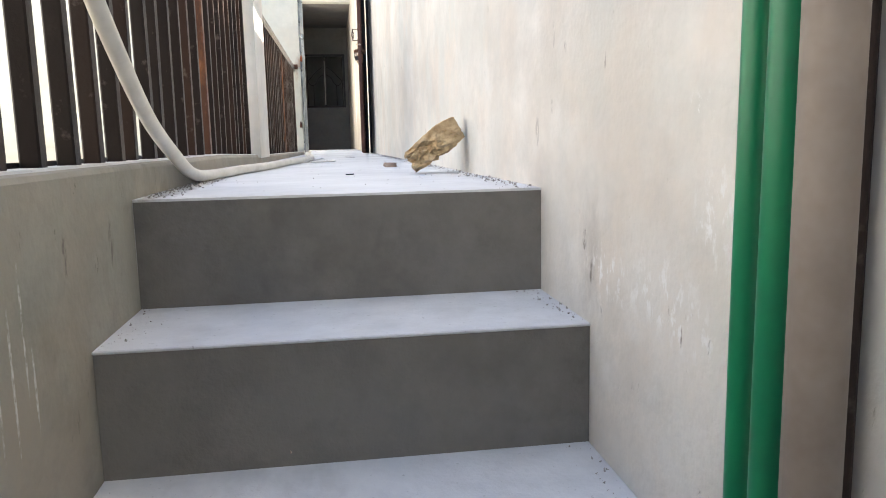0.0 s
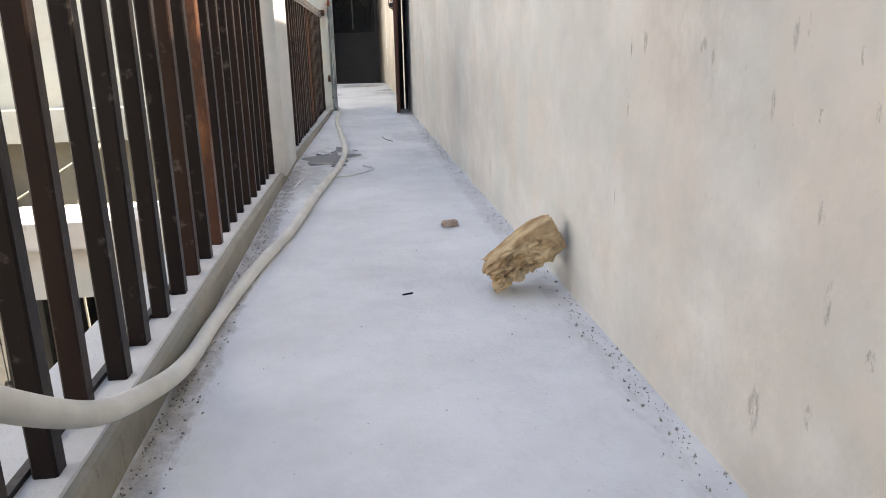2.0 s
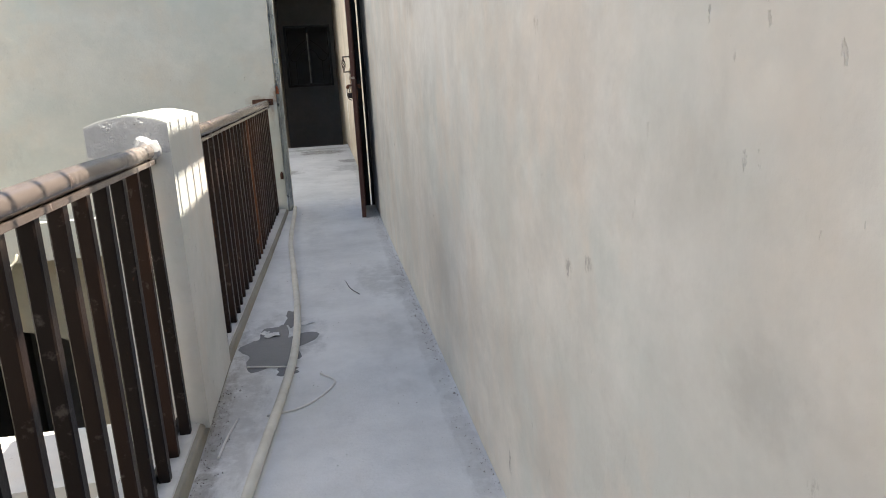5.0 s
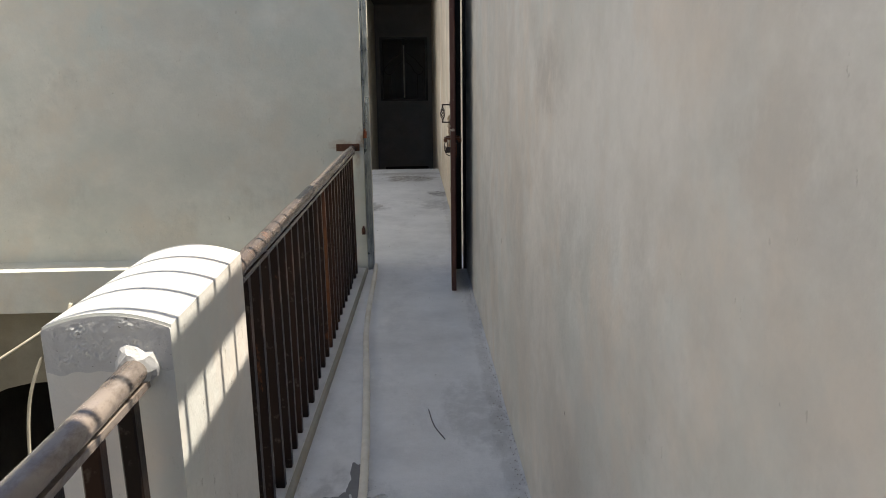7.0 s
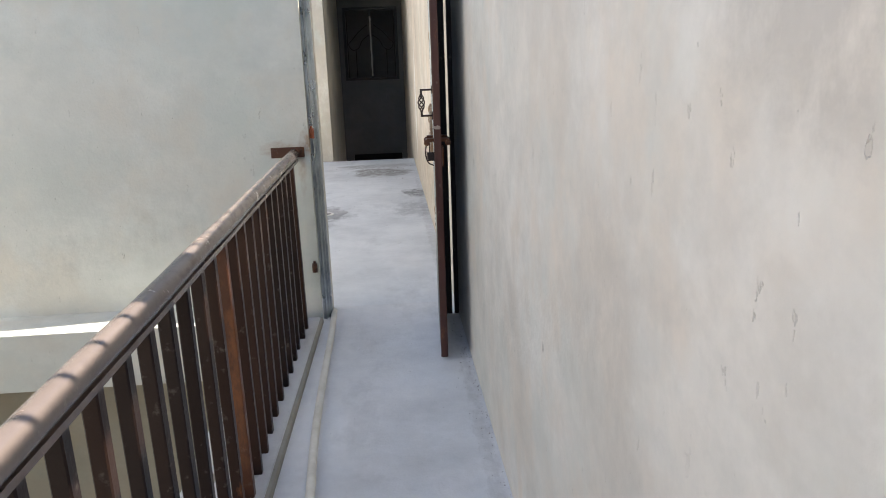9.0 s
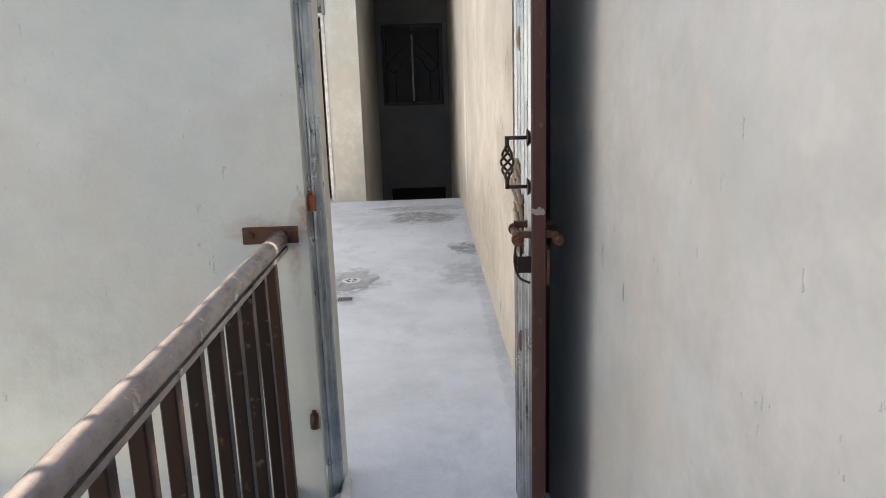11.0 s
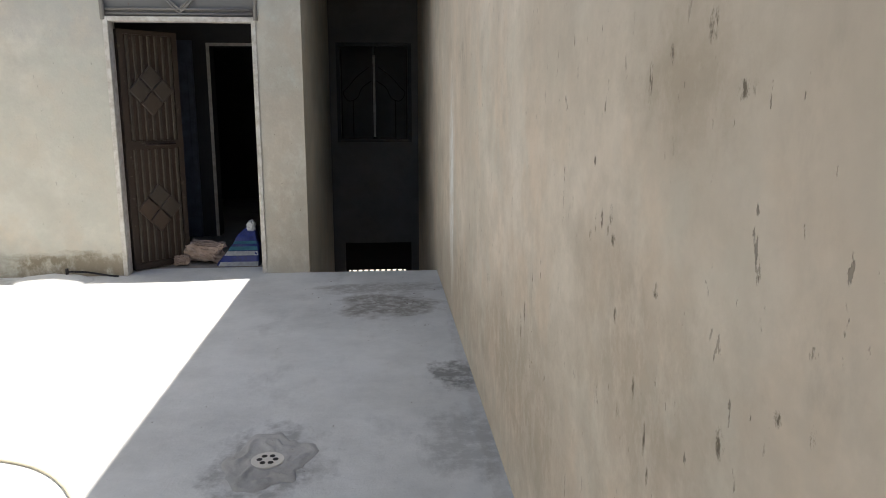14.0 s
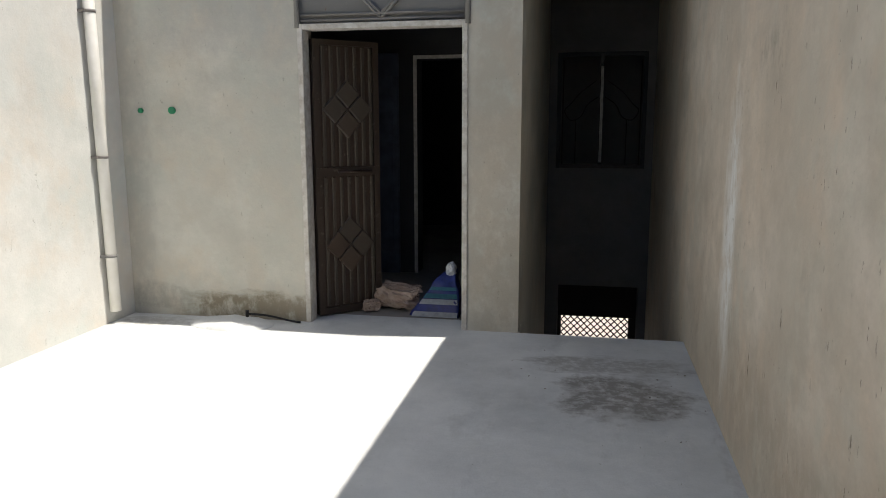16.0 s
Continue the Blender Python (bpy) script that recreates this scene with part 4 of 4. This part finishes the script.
chip = patch(0, 0, 0.010, 0.013, 0, 6.0, 0.3, 30, 0.0009)
bmesh.ops.transform(chip, matrix=Matrix.Translation((GL - 0.0002, 0.006, 1.018)) @ Matrix.Rotation(radians(90), 4, "Y"), verts=chip.verts)
part("paint_chip", chip, M_GREYPIPE, gate, "chipped pale paint on the stile")
for z, mat in ((1.385, M_GOLD), (0.60, M_RUST)):
    b = bmesh.new()
    bmesh.ops.create_uvsphere(b, u_segments=12, v_segments=8, radius=1)
    bmesh.ops.transform(b, matrix=Matrix.Translation((GL - 0.35, -0.006, z)) @ Matrix.Diagonal((0.022, 0.008, 0.03, 1)), verts=b.verts)
    part("boss", b, mat, gate, "oval cast boss")

# galvanised cheek on the wall end with its hinge lugs
cheek = thing("gate_jamb", "galvanised sheet jamb on the wall end with red hinge lugs", "gate jamb", (0, 0, 0))
bm = bmesh.new()
face = [(-0.036 + (u + 0.050) * 0.75, v) for u, v in ((-0.106, 7.520), (-0.100, 7.528), (-0.094, 7.531), (-0.088, 7.528), (-0.082, 7.536), (-0.080, 7.546), (-0.072, 7.549), (-0.066, 7.552), (-0.064, 7.562), (-0.056, 7.566), (-0.050, 7.572), (-0.050, 7.598))]
prism(bm, face + [(-0.078, 7.598)], 0.001, 2.05, lambda u, v, c: (u, v, c))
part("sheet", bm, M_GALV, cheek)
for x, y, z in ((-0.070, 7.530, 0.966), (-0.098, 7.470, 0.300)):
    b = bmesh.new()
    tube(b, [(x, y, z - 0.024), (x, y, z + 0.022)], 0.0125, 14)
    box(b, x - 0.014, x + 0.012, y, y + 0.030, z - 0.027, z + 0.012)
    tube(b, [(x, y, z + 0.022), (x, y, z + 0.034)], 0.007, 8)
    part("hinge", b, M_OXIDE if z > 0.9 else M_RUST, cheek, "hinge lug in orange red oxide paint" if z > 0.9 else "rusty hinge lug")
post = thing("gate_post", "red-brown iron hinge post held off the wall", "gate post", (0.540, 7.505, 0.0))
part("upright", bevelled(boxes((-0.017, 0.017, -0.016, 0.018, 0.0, 2.1)), 0.003, 1), M_GATE, post)
# Black strips added in place of the shade between hinge post and wall.
for x0, x1 in ((0.017, 0.052), (0.064, XE - 0.540)):
    part("flange", boxes((x0, x1, 0.0, 0.012, 0.0, 2.1)), M_BLACK, post, "black strip standing for the shade beside the wall")

# ---- house door ----
door = thing("door", "brown steel double door, one leaf standing half open", "door", (XD0, YB, 0))
for nm, sp in (("frame_left", (0, 0.035, -0.012, 0.10, 0, 1.975)), ("frame_right", (1.080, 1.115, -0.012, 0.10, 0, 1.975)), ("frame_top", (0.035, 1.080, -0.012, 0.10, 1.94, 1.975))):
    part(nm, bevelled(boxes(sp), 0.003, 1), M_FRAME, door, "chipped white steel frame")
# transom grille
tr = part("transom", boxes((0.0, 1.115, 0.03, 0.045, 1.975, 2.36)), M_GRILL, door, "grey steel transom panel with diamonds")
bm = bmesh.new()
for a, b in (((0.02, 2.03), (1.095, 2.03)), ((0.02, 1.995), (1.095, 1.995)), ((0.38, 2.18), (0.557, 2.0)), ((0.557, 2.0), (0.735, 2.18)), ((0.735, 2.18), (0.557, 2.34)), ((0.557, 2.34), (0.38, 2.18)), ((0.44, 2.14), (0.557, 2.03)), ((0.557, 2.03), (0.675, 2.14))):
    tube(bm, [(a[0], 0.012, a[1]), (b[0], 0.012, b[1])], 0.010, 8)
part("grille", bm, M_GRILL, tr)
bm = bmesh.new()
for x in (0.0, 1.115):
    tube(bm, [(x, -0.006, 1.95), (x, -0.006, 2.36)], 0.017, 8)
part("grille_post", bm, M_GRILL, tr)
# leaf, turned inward
leaf = part("leaf", bevelled(boxes((0, 0.50, 0.0, 0.035, 0.012, 1.90)), 0.004, 1), M_DOOR, door, "brown ribbed steel leaf, half open")
leaf.location = (0.04, 0.13, 0)
leaf.rotation_euler = (0, 0, radians(46))
ribs = bmesh.new()
for x in (0.075, 0.135, 0.195, 0.255, 0.315, 0.375, 0.435):
    for z0, z1 in ((0.07, 0.98), (1.05, 1.86)):
        box(ribs, x - 0.013, x + 0.013, -0.016, 0.0, z0, z1)
bevelled(ribs, 0.005, 1)
part("rib", ribs, M_DOORRIB, leaf)
bars = bmesh.new()
for sp in ((0.0, 0.50, -0.02, 0, 0.985, 1.045), (0, 0.045, -0.014, 0, 0.012, 1.90), (0.455, 0.50, -0.014, 0, 0.012, 1.90), (0.045, 0.455, -0.014, 0, 0.012, 0.06), (0.045, 0.455, -0.014, 0, 1.865, 1.90)):
    box(bars, *sp)
part("stile_and_rail", bars, M_DOOR, leaf)
for zc in (0.50, 1.44):
    for dx, dz in ((-0.098, 0), (0.098, 0), (0, 0.102), (0, -0.102)):
        b = bmesh.new()
        c = (0.25 + dx, zc + dz)
        prism(b, [(c[0] - 0.092, c[1]), (c[0], c[1] - 0.096), (c[0] + 0.092, c[1]), (c[0], c[1] + 0.096)], -0.028, 0.0, lambda u, v, w: (u, w, v))
        part("diamond", bevelled(b, 0.006, 1), M_DOORRIB, leaf)
b = bmesh.new()
tube(b, [(0.16, -0.03, 1.015), (0.42, -0.03, 1.015)], 0.009, 8)
part("bolt", b, M_BLACK, leaf)
# the bare edge of the other leaf
leaf2 = part("leaf", bevelled(boxes((0, 0.50, 0.0, 0.035, 0.012, 1.90)), 0.004, 1), M_DOOR, door, "brown steel leaf folded back inside")
leaf2.location = (1.07, 0.245, 0)
leaf2.rotation_euler = (0, 0, radians(88))

# inner door frame and blue leaf in the hall
setting("door_2", boxes((-1.52, -1.49, 15.115, 15.129, 0, 1.90), (-1.52, -0.66, 15.115, 15.129, 1.90, 1.93)), M_FRAME, "pale inner door frame in the dim hall", "door frame")
inner = thing("cupboard_door", "dull blue painted panel door standing in the hall", "door", (-1.97, 15.08, 0))
part("panel", bevelled(boxes((-0.32, 0.32, 0, 0.04, 0.0, 1.95)), 0.006, 1), M_BLUE, inner)
for x in (-0.16, 0.16):
    part("inset", bevelled(boxes((x - 0.11, x + 0.11, -0.012, 0, 0.2, 1.75)), 0.006, 1), M_BLUE, inner)

# cement bag on the doorstep
bag = thing("bag", "slumped blue and white woven plastic sack by the door", "sack", (-1.02, 13.70, 0))
bm = bmesh.new()
bmesh.ops.create_cube(bm, size=1)
bmesh.ops.subdivide_edges(bm, edges=bm.edges[:], cuts=9, use_grid_fill=True)
for v in bm.verts:
    t = v.co.z + 0.5
    w = (1 - 0.78 * t ** 1.3)
    v.co = Vector((v.co.x * 0.34 * w + 0.08 * t, v.co.y * (0.17 * (1 - 0.55 * t)) + 0.10 * t, t * 0.30))
roughen(bm, 0.028, 8)
for v in bm.verts:
    v.co.z = max(v.co.z, 0.0)
for f in bm.faces:
    f.smooth = True
part("body", bm, M_BAG, bag)
for zc, hh, mat, lab in ((0.022, 0.034, M_BAGW, "white lower hem"), (0.104, 0.034, M_BAGW, "white printed band"), (0.142, 0.030, M_BAGT, "teal printed band"), (0.19, 0.022, M_BAGT, "teal printed band")):
    b = bmesh.new()
    for k in range(9):
        u = k / 8 - 0.5
        t = zc / 0.30
        w = (1 - 0.78 * t ** 1.3)
        for dz in (0, hh):
            tt = (zc - hh / 2 + dz) / 0.30
            ww = 1 - 0.78 * max(tt, 0) ** 1.3
            b.verts.new((u * 0.33 * ww + 0.08 * tt, -0.095 * (1 - 0.55 * tt) + 0.10 * tt - 0.012, zc - hh / 2 + dz))
    b.verts.ensure_lookup_table()
    for k in range(8):
        b.faces.new((b.verts[2 * k], b.verts[2 * k + 2], b.verts[2 * k + 3], b.verts[2 * k + 1]))
    bmesh.ops.solidify(b, geom=b.faces[:], thickness=0.004)
    part("print_band", b, mat, bag, lab)
b = bmesh.new()
bmesh.ops.create_icosphere(b, subdivisions=3, radius=0.055)
bmesh.ops.transform(b, matrix=Matrix.Translation((0.095, 0.09, 0.315)) @ Matrix.Diagonal((0.75, 0.8, 1.1, 1)), verts=b.verts)
part("neck", roughen(b, 0.02, 16), M_BAGW, bag, "crumpled white neck of the sack")

# ---- window of the recess ----
win = thing("window", "dark unglazed window with a curled iron grille", "window", ((WX0 + WX1) / 2, YR, WZ0))
ww, wh = (WX1 - WX0) / 2, WZ1 - WZ0
for nm, sp in (("frame_side", (-ww, -ww + 0.04, 0.02, 0.10, 0, wh)), ("frame_side", (ww - 0.04, ww, 0.02, 0.10, 0, wh)), ("frame_rail", (-ww + 0.04, ww - 0.04, 0.02, 0.10, 0, 0.04)),
               ("frame_rail", (-ww + 0.04, ww - 0.04, 0.02, 0.10, wh - 0.04, wh)), ("mullion", (-0.02, 0.02, 0.02, 0.10, 0.04, wh - 0.04))):
    part(nm, boxes(sp), M_BLACK, win)
gr = bmesh.new()
for x in (-ww + 0.06, -ww + 0.19, 0.012, ww - 0.19, ww - 0.06):
    top = wh - 0.08 if abs(x) < 0.05 or abs(x) > ww - 0.1 else wh * 0.42
    tube(gr, [(x, 0.0, 0.04), (x, 0.0, top)], 0.006, 6)
for s in (-1, 1):
    tube(gr, curve_points([(s * 0.03, 0, wh * 0.62), (s * 0.14, 0, wh * 0.55), (s * 0.20, 0, wh * 0.45), (s * 0.30, 0, wh * 0.42), (s * 0.36, 0, wh * 0.5), (s * 0.30, 0, wh * 0.56), (s * 0.2, 0, wh * 0.66), (s * 0.05, 0, wh * 0.76)], 5), 0.006, 6)
part("grille", gr, M_BAR, win, "curled iron window grille")
part("grille_post", boxes((-0.014, 0.014, -0.012, 0.0, 0.06, wh - 0.14)), M_FRAME, win, "pale centre bar with worn paint")
# Closed dark box, unseen beyond the grille, keeps the window black.
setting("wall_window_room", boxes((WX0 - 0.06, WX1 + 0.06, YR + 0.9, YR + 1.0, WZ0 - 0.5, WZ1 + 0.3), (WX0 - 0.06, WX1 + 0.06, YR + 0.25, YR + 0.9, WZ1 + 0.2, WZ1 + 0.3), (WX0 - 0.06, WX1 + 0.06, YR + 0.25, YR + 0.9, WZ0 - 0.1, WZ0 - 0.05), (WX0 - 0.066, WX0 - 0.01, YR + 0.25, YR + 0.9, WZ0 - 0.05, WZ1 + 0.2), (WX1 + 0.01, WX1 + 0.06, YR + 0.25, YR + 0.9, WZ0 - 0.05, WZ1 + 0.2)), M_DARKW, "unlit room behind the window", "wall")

# opening below with a steel lattice
lat = thing("lattice", "diamond steel lattice in the sunlit opening under the window", "grille", ((NX0 + NX1) / 2 - 0.02, YR + 0.2, -1.35))
half = 0.352
top = 0.655
# Near-black panel stands in for the shaded upper part of the opening.
part("opening_shade", boxes((-0.389, 0.427, -0.01, 0.02, top, 1.03)), M_OPENING, lat, "near-black panel standing in for the shaded opening above the lattice")
b = bmesh.new()
n = 10
for k in range(-8, n + 8):
    for s in (1, -1):
        c = -half + 2 * half * k / n
        pts = []
        for zz in (0.0, top):
            pts.append((c + s * (zz - top / 2) * 1.0, zz))
        (xa, za), (xb, zb) = pts
        if max(xa, xb) < -half or min(xa, xb) > half:
            continue
        def clip(x, z, x2, z2):
            if abs(x) <= half:
                return x, z
            e = half if x > 0 else -half
            return e, z + (z2 - z) * (e - x) / (x2 - x)
        p, q = clip(xa, za, xb, zb), clip(xb, zb, xa, za)
        tube(b, [(p[0], 0.003 * s, p[1]), (q[0], 0.003 * s, q[1])], 0.0075, 5)
part("mesh", b, M_BLACK, lat)
for sp in ((-0.389, -half, -0.015, 0.015, 0, top), (half, 0.427, -0.015, 0.015, 0, top)):
    part("frame_side", boxes(sp), M_DOOR, lat)

# ---- terrace things ----
bm = bmesh.new()
tube(bm, [(XW + 0.05, 13.05, 0.09), (XW + 0.05, 13.00, 3.1)], 0.036, 20)
down = thing("downpipe", "white plastic downpipe clamped to the wall", "pipe", (0, 0, 0))
part("pipe", bm, M_PVC, down)
for z in (0.47, 1.13, 2.05):
    b = bmesh.new()
    tube(b, [(XW + 0.05, 13.05 - 0.016 * z, z - 0.009), (XW + 0.05, 13.05 - 0.016 * z, z + 0.009)], 0.039, 20)
    box(b, XW, XW + 0.05, 13.002 - 0.016 * z, 13.010 - 0.016 * z, z - 0.009, z + 0.009)
    part("clamp", b, M_GRILL, down, "steel pipe clamp")
for x in (-3.01, -2.774):
    b = bmesh.new()
    tube(b, [(x, YB - 0.02, 1.435), (x, YB + 0.02, 1.435)], 0.024 if x > -2.9 else 0.017, 12)
    single("pipe_stub", b, M_GREEN, "capped green pipe stub in the wall", "pipe", "green pipe stubs")
# mortar hump
b = bmesh.new()
bmesh.ops.create_icosphere(b, subdivisions=4, radius=1)
bmesh.ops.transform(b, matrix=Matrix.Translation((-2.33, 13.17, -0.012)) @ Matrix.Diagonal((0.30, 0.17, 0.062, 1)), verts=b.verts)
single("mortar_hump", roughen(b, 0.012, 6), M_FLOOR_T, "smooth cement hump at the foot of the wall", "mortar")
b = bmesh.new()
tube(b, curve_points([(-2.25, 13.24, 0.06), (-2.11, 13.26, 0.05), (-1.96, 13.27, 0.02), (-1.88, 13.28, 0.008)], 5), 0.008, 6)
tube(b, [(-2.25, 13.24, 0.03), (-2.25, 13.24, 0.085)], 0.012, 8)
single("cable_end", b, M_BLACK, "short black cable end on the mortar hump", "cable")
# drain and grate in the floor
rim = thing("floor_drain", "round floor drain cover in a rough mortar patch", "drain", (-0.256, 10.097, 0.001))
b = bmesh.new()
loops = []
for j in range(15):
    loops.append([])
    for k in range(84):
        a = 2 * math.pi * k / 84
        w = 1 + 0.35 * noise.noise(Vector((math.cos(a) * 1.3, math.sin(a) * 1.3, 2.0))) + 0.12 * noise.noise(Vector((math.cos(a) * 5, math.sin(a) * 5, 4.0)))
        r = 0.3 + 0.7 * j / 14
        x, y = math.cos(a) * 0.165 * r * w, math.sin(a) * 0.22 * r * w
        ridge = 1 - abs(noise.noise(Vector((x * 13 + 3, y * 9, r * 2.5)))) * 3.2
        z = 0.003 + (0.011 * max(0.0, ridge) + 0.003 * noise.noise(Vector((x * 60, y * 60, 1)))) * math.sin(math.pi * min(1.0, (1 - r) * 1.25 + 0.02))
        loops[-1].append(b.verts.new((x, y, z if j < 14 else 0.0)))
for j in range(14):
    for k in range(84):
        m = (k + 1) % 84
        b.faces.new((loops[j][k], loops[j + 1][k], loops[j + 1][m], loops[j][m]))
for f in b.faces:
    f.smooth = True
part("mortar", b, M_ROUGH, rim, "rough grey mortar swirl round the drain")
b = bmesh.new()
tube(b, [(0, 0, 0.0), (0, 0, 0.010)], 0.062, 24)
part("cover", b, M_PVC, rim, "pale round perforated cover")
for k in range(6):
    a = k * math.pi / 3
    b = bmesh.new()
    tube(b, [(0.03 * math.cos(a), 0.03 * math.sin(a), 0.006), (0.03 * math.cos(a), 0.03 * math.sin(a), 0.0115)], 0.011, 10)
    part("hole", b, M_BLACK, rim)
sq = thing("floor_grate", "small slotted grate set in the floor", "drain", (-0.256, 9.70, 0.001))
part("plate", boxes((-0.05, 0.05, -0.045, 0.045, 0, 0.003)), M_ROUGH, sq)
for k in range(6):
    x = -0.036 + 0.0145 * k
    part("slot", boxes((x - 0.0042, x + 0.0042, -0.034, 0.034, 0.002, 0.0042)), M_BLACK, sq)
b = bmesh.new()
tube(b, curve_points([(-0.95, 9.2, 0.006), (-0.76, 9.55, 0.006), (-0.92, 9.93, 0.006), (-1.2, 10.16, 0.006), (-1.6, 10.2, 0.006), (-2.2, 9.9, 0.006)], 8), 0.006, 6)
single("cable", b, M_CABLE, "thin cream cable lying on the sunlit floor", "cable")

# ---- cables in the light well ----
b = bmesh.new()
tube(b, curve_points([(-2.05, YS - 0.29, -0.10), (-2.12, YS - 0.33, -0.20), (-2.6, YS - 0.4, -0.50), (-3.0, YS - 0.4, -0.73), (-3.165, YS - 0.4, -0.84)], 6), 0.012, 6)
tube(b, curve_points([(-2.09, YS - 0.32, -0.17), (-2.26, YS - 0.42, -0.5), (-2.36, YS - 0.44, -0.85), (-2.40, YS - 0.44, -1.4), (-2.40, YS - 0.4, -2.2)], 6), 0.012, 6)
single("cable", b, M_CABLE, "cream cable tied under the beam and hanging down", "cable")

# ---- damp patches, scraps and grit ----
for cx, cy, rx, ry, seed in ((0.005, 4.37, 0.115, 0.20, 2.2), (0.045, 4.70, 0.035, 0.10, 5.1), (0.05, 4.09, 0.045, 0.045, 7.7)):
    single("puddle", patch(cx, cy, rx, ry, 0.0, seed, 0.42, 60, 0.0012), M_WET, "dark wet patch beside the hose on the floor", "puddle", "wet patches")
# paper scraps and sticks
for x, y, z, a, l, w in ((-0.03, 4.49, 0.002, 10, 0.06, 0.035), (-0.06, 4.52, 0.002, 60, 0.04, 0.03), (0.115, 4.61, 0.0, 15, 0.06, 0.03), (0.44, 0.92, -RISE * 2, 30, 0.08, 0.02), (0.48, 0.95, -RISE * 2, 70, 0.03, 0.03), (-0.2, 1.83, 0.068, 30, 0.025, 0.02)):
    b = bmesh.new()
    box(b, -l / 2, l / 2, -w / 2, w / 2, 0, 0.003)
    bmesh.ops.subdivide_edges(b, edges=b.edges[:], cuts=3, use_grid_fill=True)
    roughen(b, 0.006, 40, x)
    lo = min(v.co.z for v in b.verts)
    bmesh.ops.transform(b, matrix=Matrix.Translation((x, y, z - lo)) @ Matrix.Rotation(radians(a), 4, "Z"), verts=b.verts)
    single("paper_scrap", b, M_PAPER, "crumpled white scrap on the floor", "scrap", "paper scraps")
for pts, mat in (([(-0.12, 3.48, 0.004), (-0.11, 3.6, 0.004), (-0.09, 3.72, 0.004)], M_PVC), ([(0.0, 3.72, 0.004), (0.12, 3.76, 0.004), (0.22, 3.92, 0.004), (0.17, 4.02, 0.004)], M_PVC), ([(0.04, 4.12, 0.005), (-0.1, 4.16, 0.005)], M_PVC),
                 ([(0.304, 5.233, 0.003), (0.322, 5.09, 0.003), (0.361, 4.972, 0.003)], M_BLACK), ([(0.245, 2.045, 0.002), (0.27, 2.055, 0.002)], M_BLACK)):
    b = bmesh.new()
    tube(b, curve_points(pts, 4), 0.004 if mat is M_PVC else 0.002, 6)
    single("wire_offcut", b, mat, "thin wire offcut on the floor" if mat is M_BLACK else "white plastic offcut on the floor", "offcut", "offcuts")


def grit(name, spots, material, label):
    """Loose crumbs too many to count."""
    b = bmesh.new()
    for x, y, z, s in spots:
        m = Matrix.Translation((x, y, z + s * 0.3)) @ Euler((random.random() * 6, random.random() * 6, random.random() * 6)).to_matrix().to_4x4() @ Matrix.Diagonal((s, s * random.uniform(0.5, 1), s * random.uniform(0.4, 0.8), 1))
        vs = [b.verts.new(m @ Vector(c)) for c in ((1, 0, -0.5), (-0.5, 0.85, -0.5), (-0.5, -0.85, -0.5), (0.1, 0.1, 0.8))]
        for f in ((0, 1, 3), (1, 2, 3), (2, 0, 3), (0, 2, 1)):
            b.faces.new([vs[i] for i in f])
    tagged(mesh_object(name, b, material), label, "grit", kind="stuff")


spots = []
for k in range(1500):
    y = random.uniform(1.2, 7.4)
    much = 0.35 + 0.65 * (noise.noise(Vector((0.3, y * 1.4, 2))) > -0.05)
    if random.random() < much:
        spots.append((XE - abs(random.gauss(0, 0.028)) - 0.003, y + random.gauss(0, 0.02), 0, random.choice((0.0015, 0.002, 0.002, 0.003, 0.005))))
for k in range(1000):
    y = random.uniform(1.2, 4.0)
    spots.append((XK + abs(random.gauss(0, 0.028)) + 0.006, y, 0, random.choice((0.0015, 0.002, 0.004))))
for k in range(160):
    i = random.choice((1, 1, 2, 2, 3))
    y = Y0 - TREAD * i + random.uniform(0.02, TREAD - 0.01)
    x = XE - abs(random.gauss(0, 0.03)) - 0.004 if random.random() < 0.6 else XK + abs(random.gauss(0, 0.03)) + 0.004
    spots.append((x, y, -RISE * i, random.choice((0.0012, 0.0015, 0.002, 0.004))))
for k in range(140):
    spots.append((random.uniform(XK, XE), random.uniform(1.2, 7.5), 0, random.choice((0.0015, 0.002, 0.003))))
grit("grit", spots, M_DIRT, "loose grey grit along the wall and kerb")
spots = [(random.uniform(-0.8, XE), random.uniform(8.0, 13.2), 0, random.choice((0.002, 0.003, 0.005))) for k in range(90)]
spots += [(random.gauss(0.2, 0.3), random.gauss(12.3, 0.25), 0, random.choice((0.003, 0.006, 0.009))) for k in range(40)]
grit("grit", [s for s in spots if s[0] < XE - 0.01 and s[1] < 13.25], M_DIRT, "loose crumbs on the terrace floor")
spots = [(random.uniform(-2.9, -0.6), random.uniform(1.0, 5.0), LOW, random.choice((0.02, 0.04, 0.07))) for k in range(120)]
grit("rubble", spots, M_DIRT, "rubble on the yard floor below")
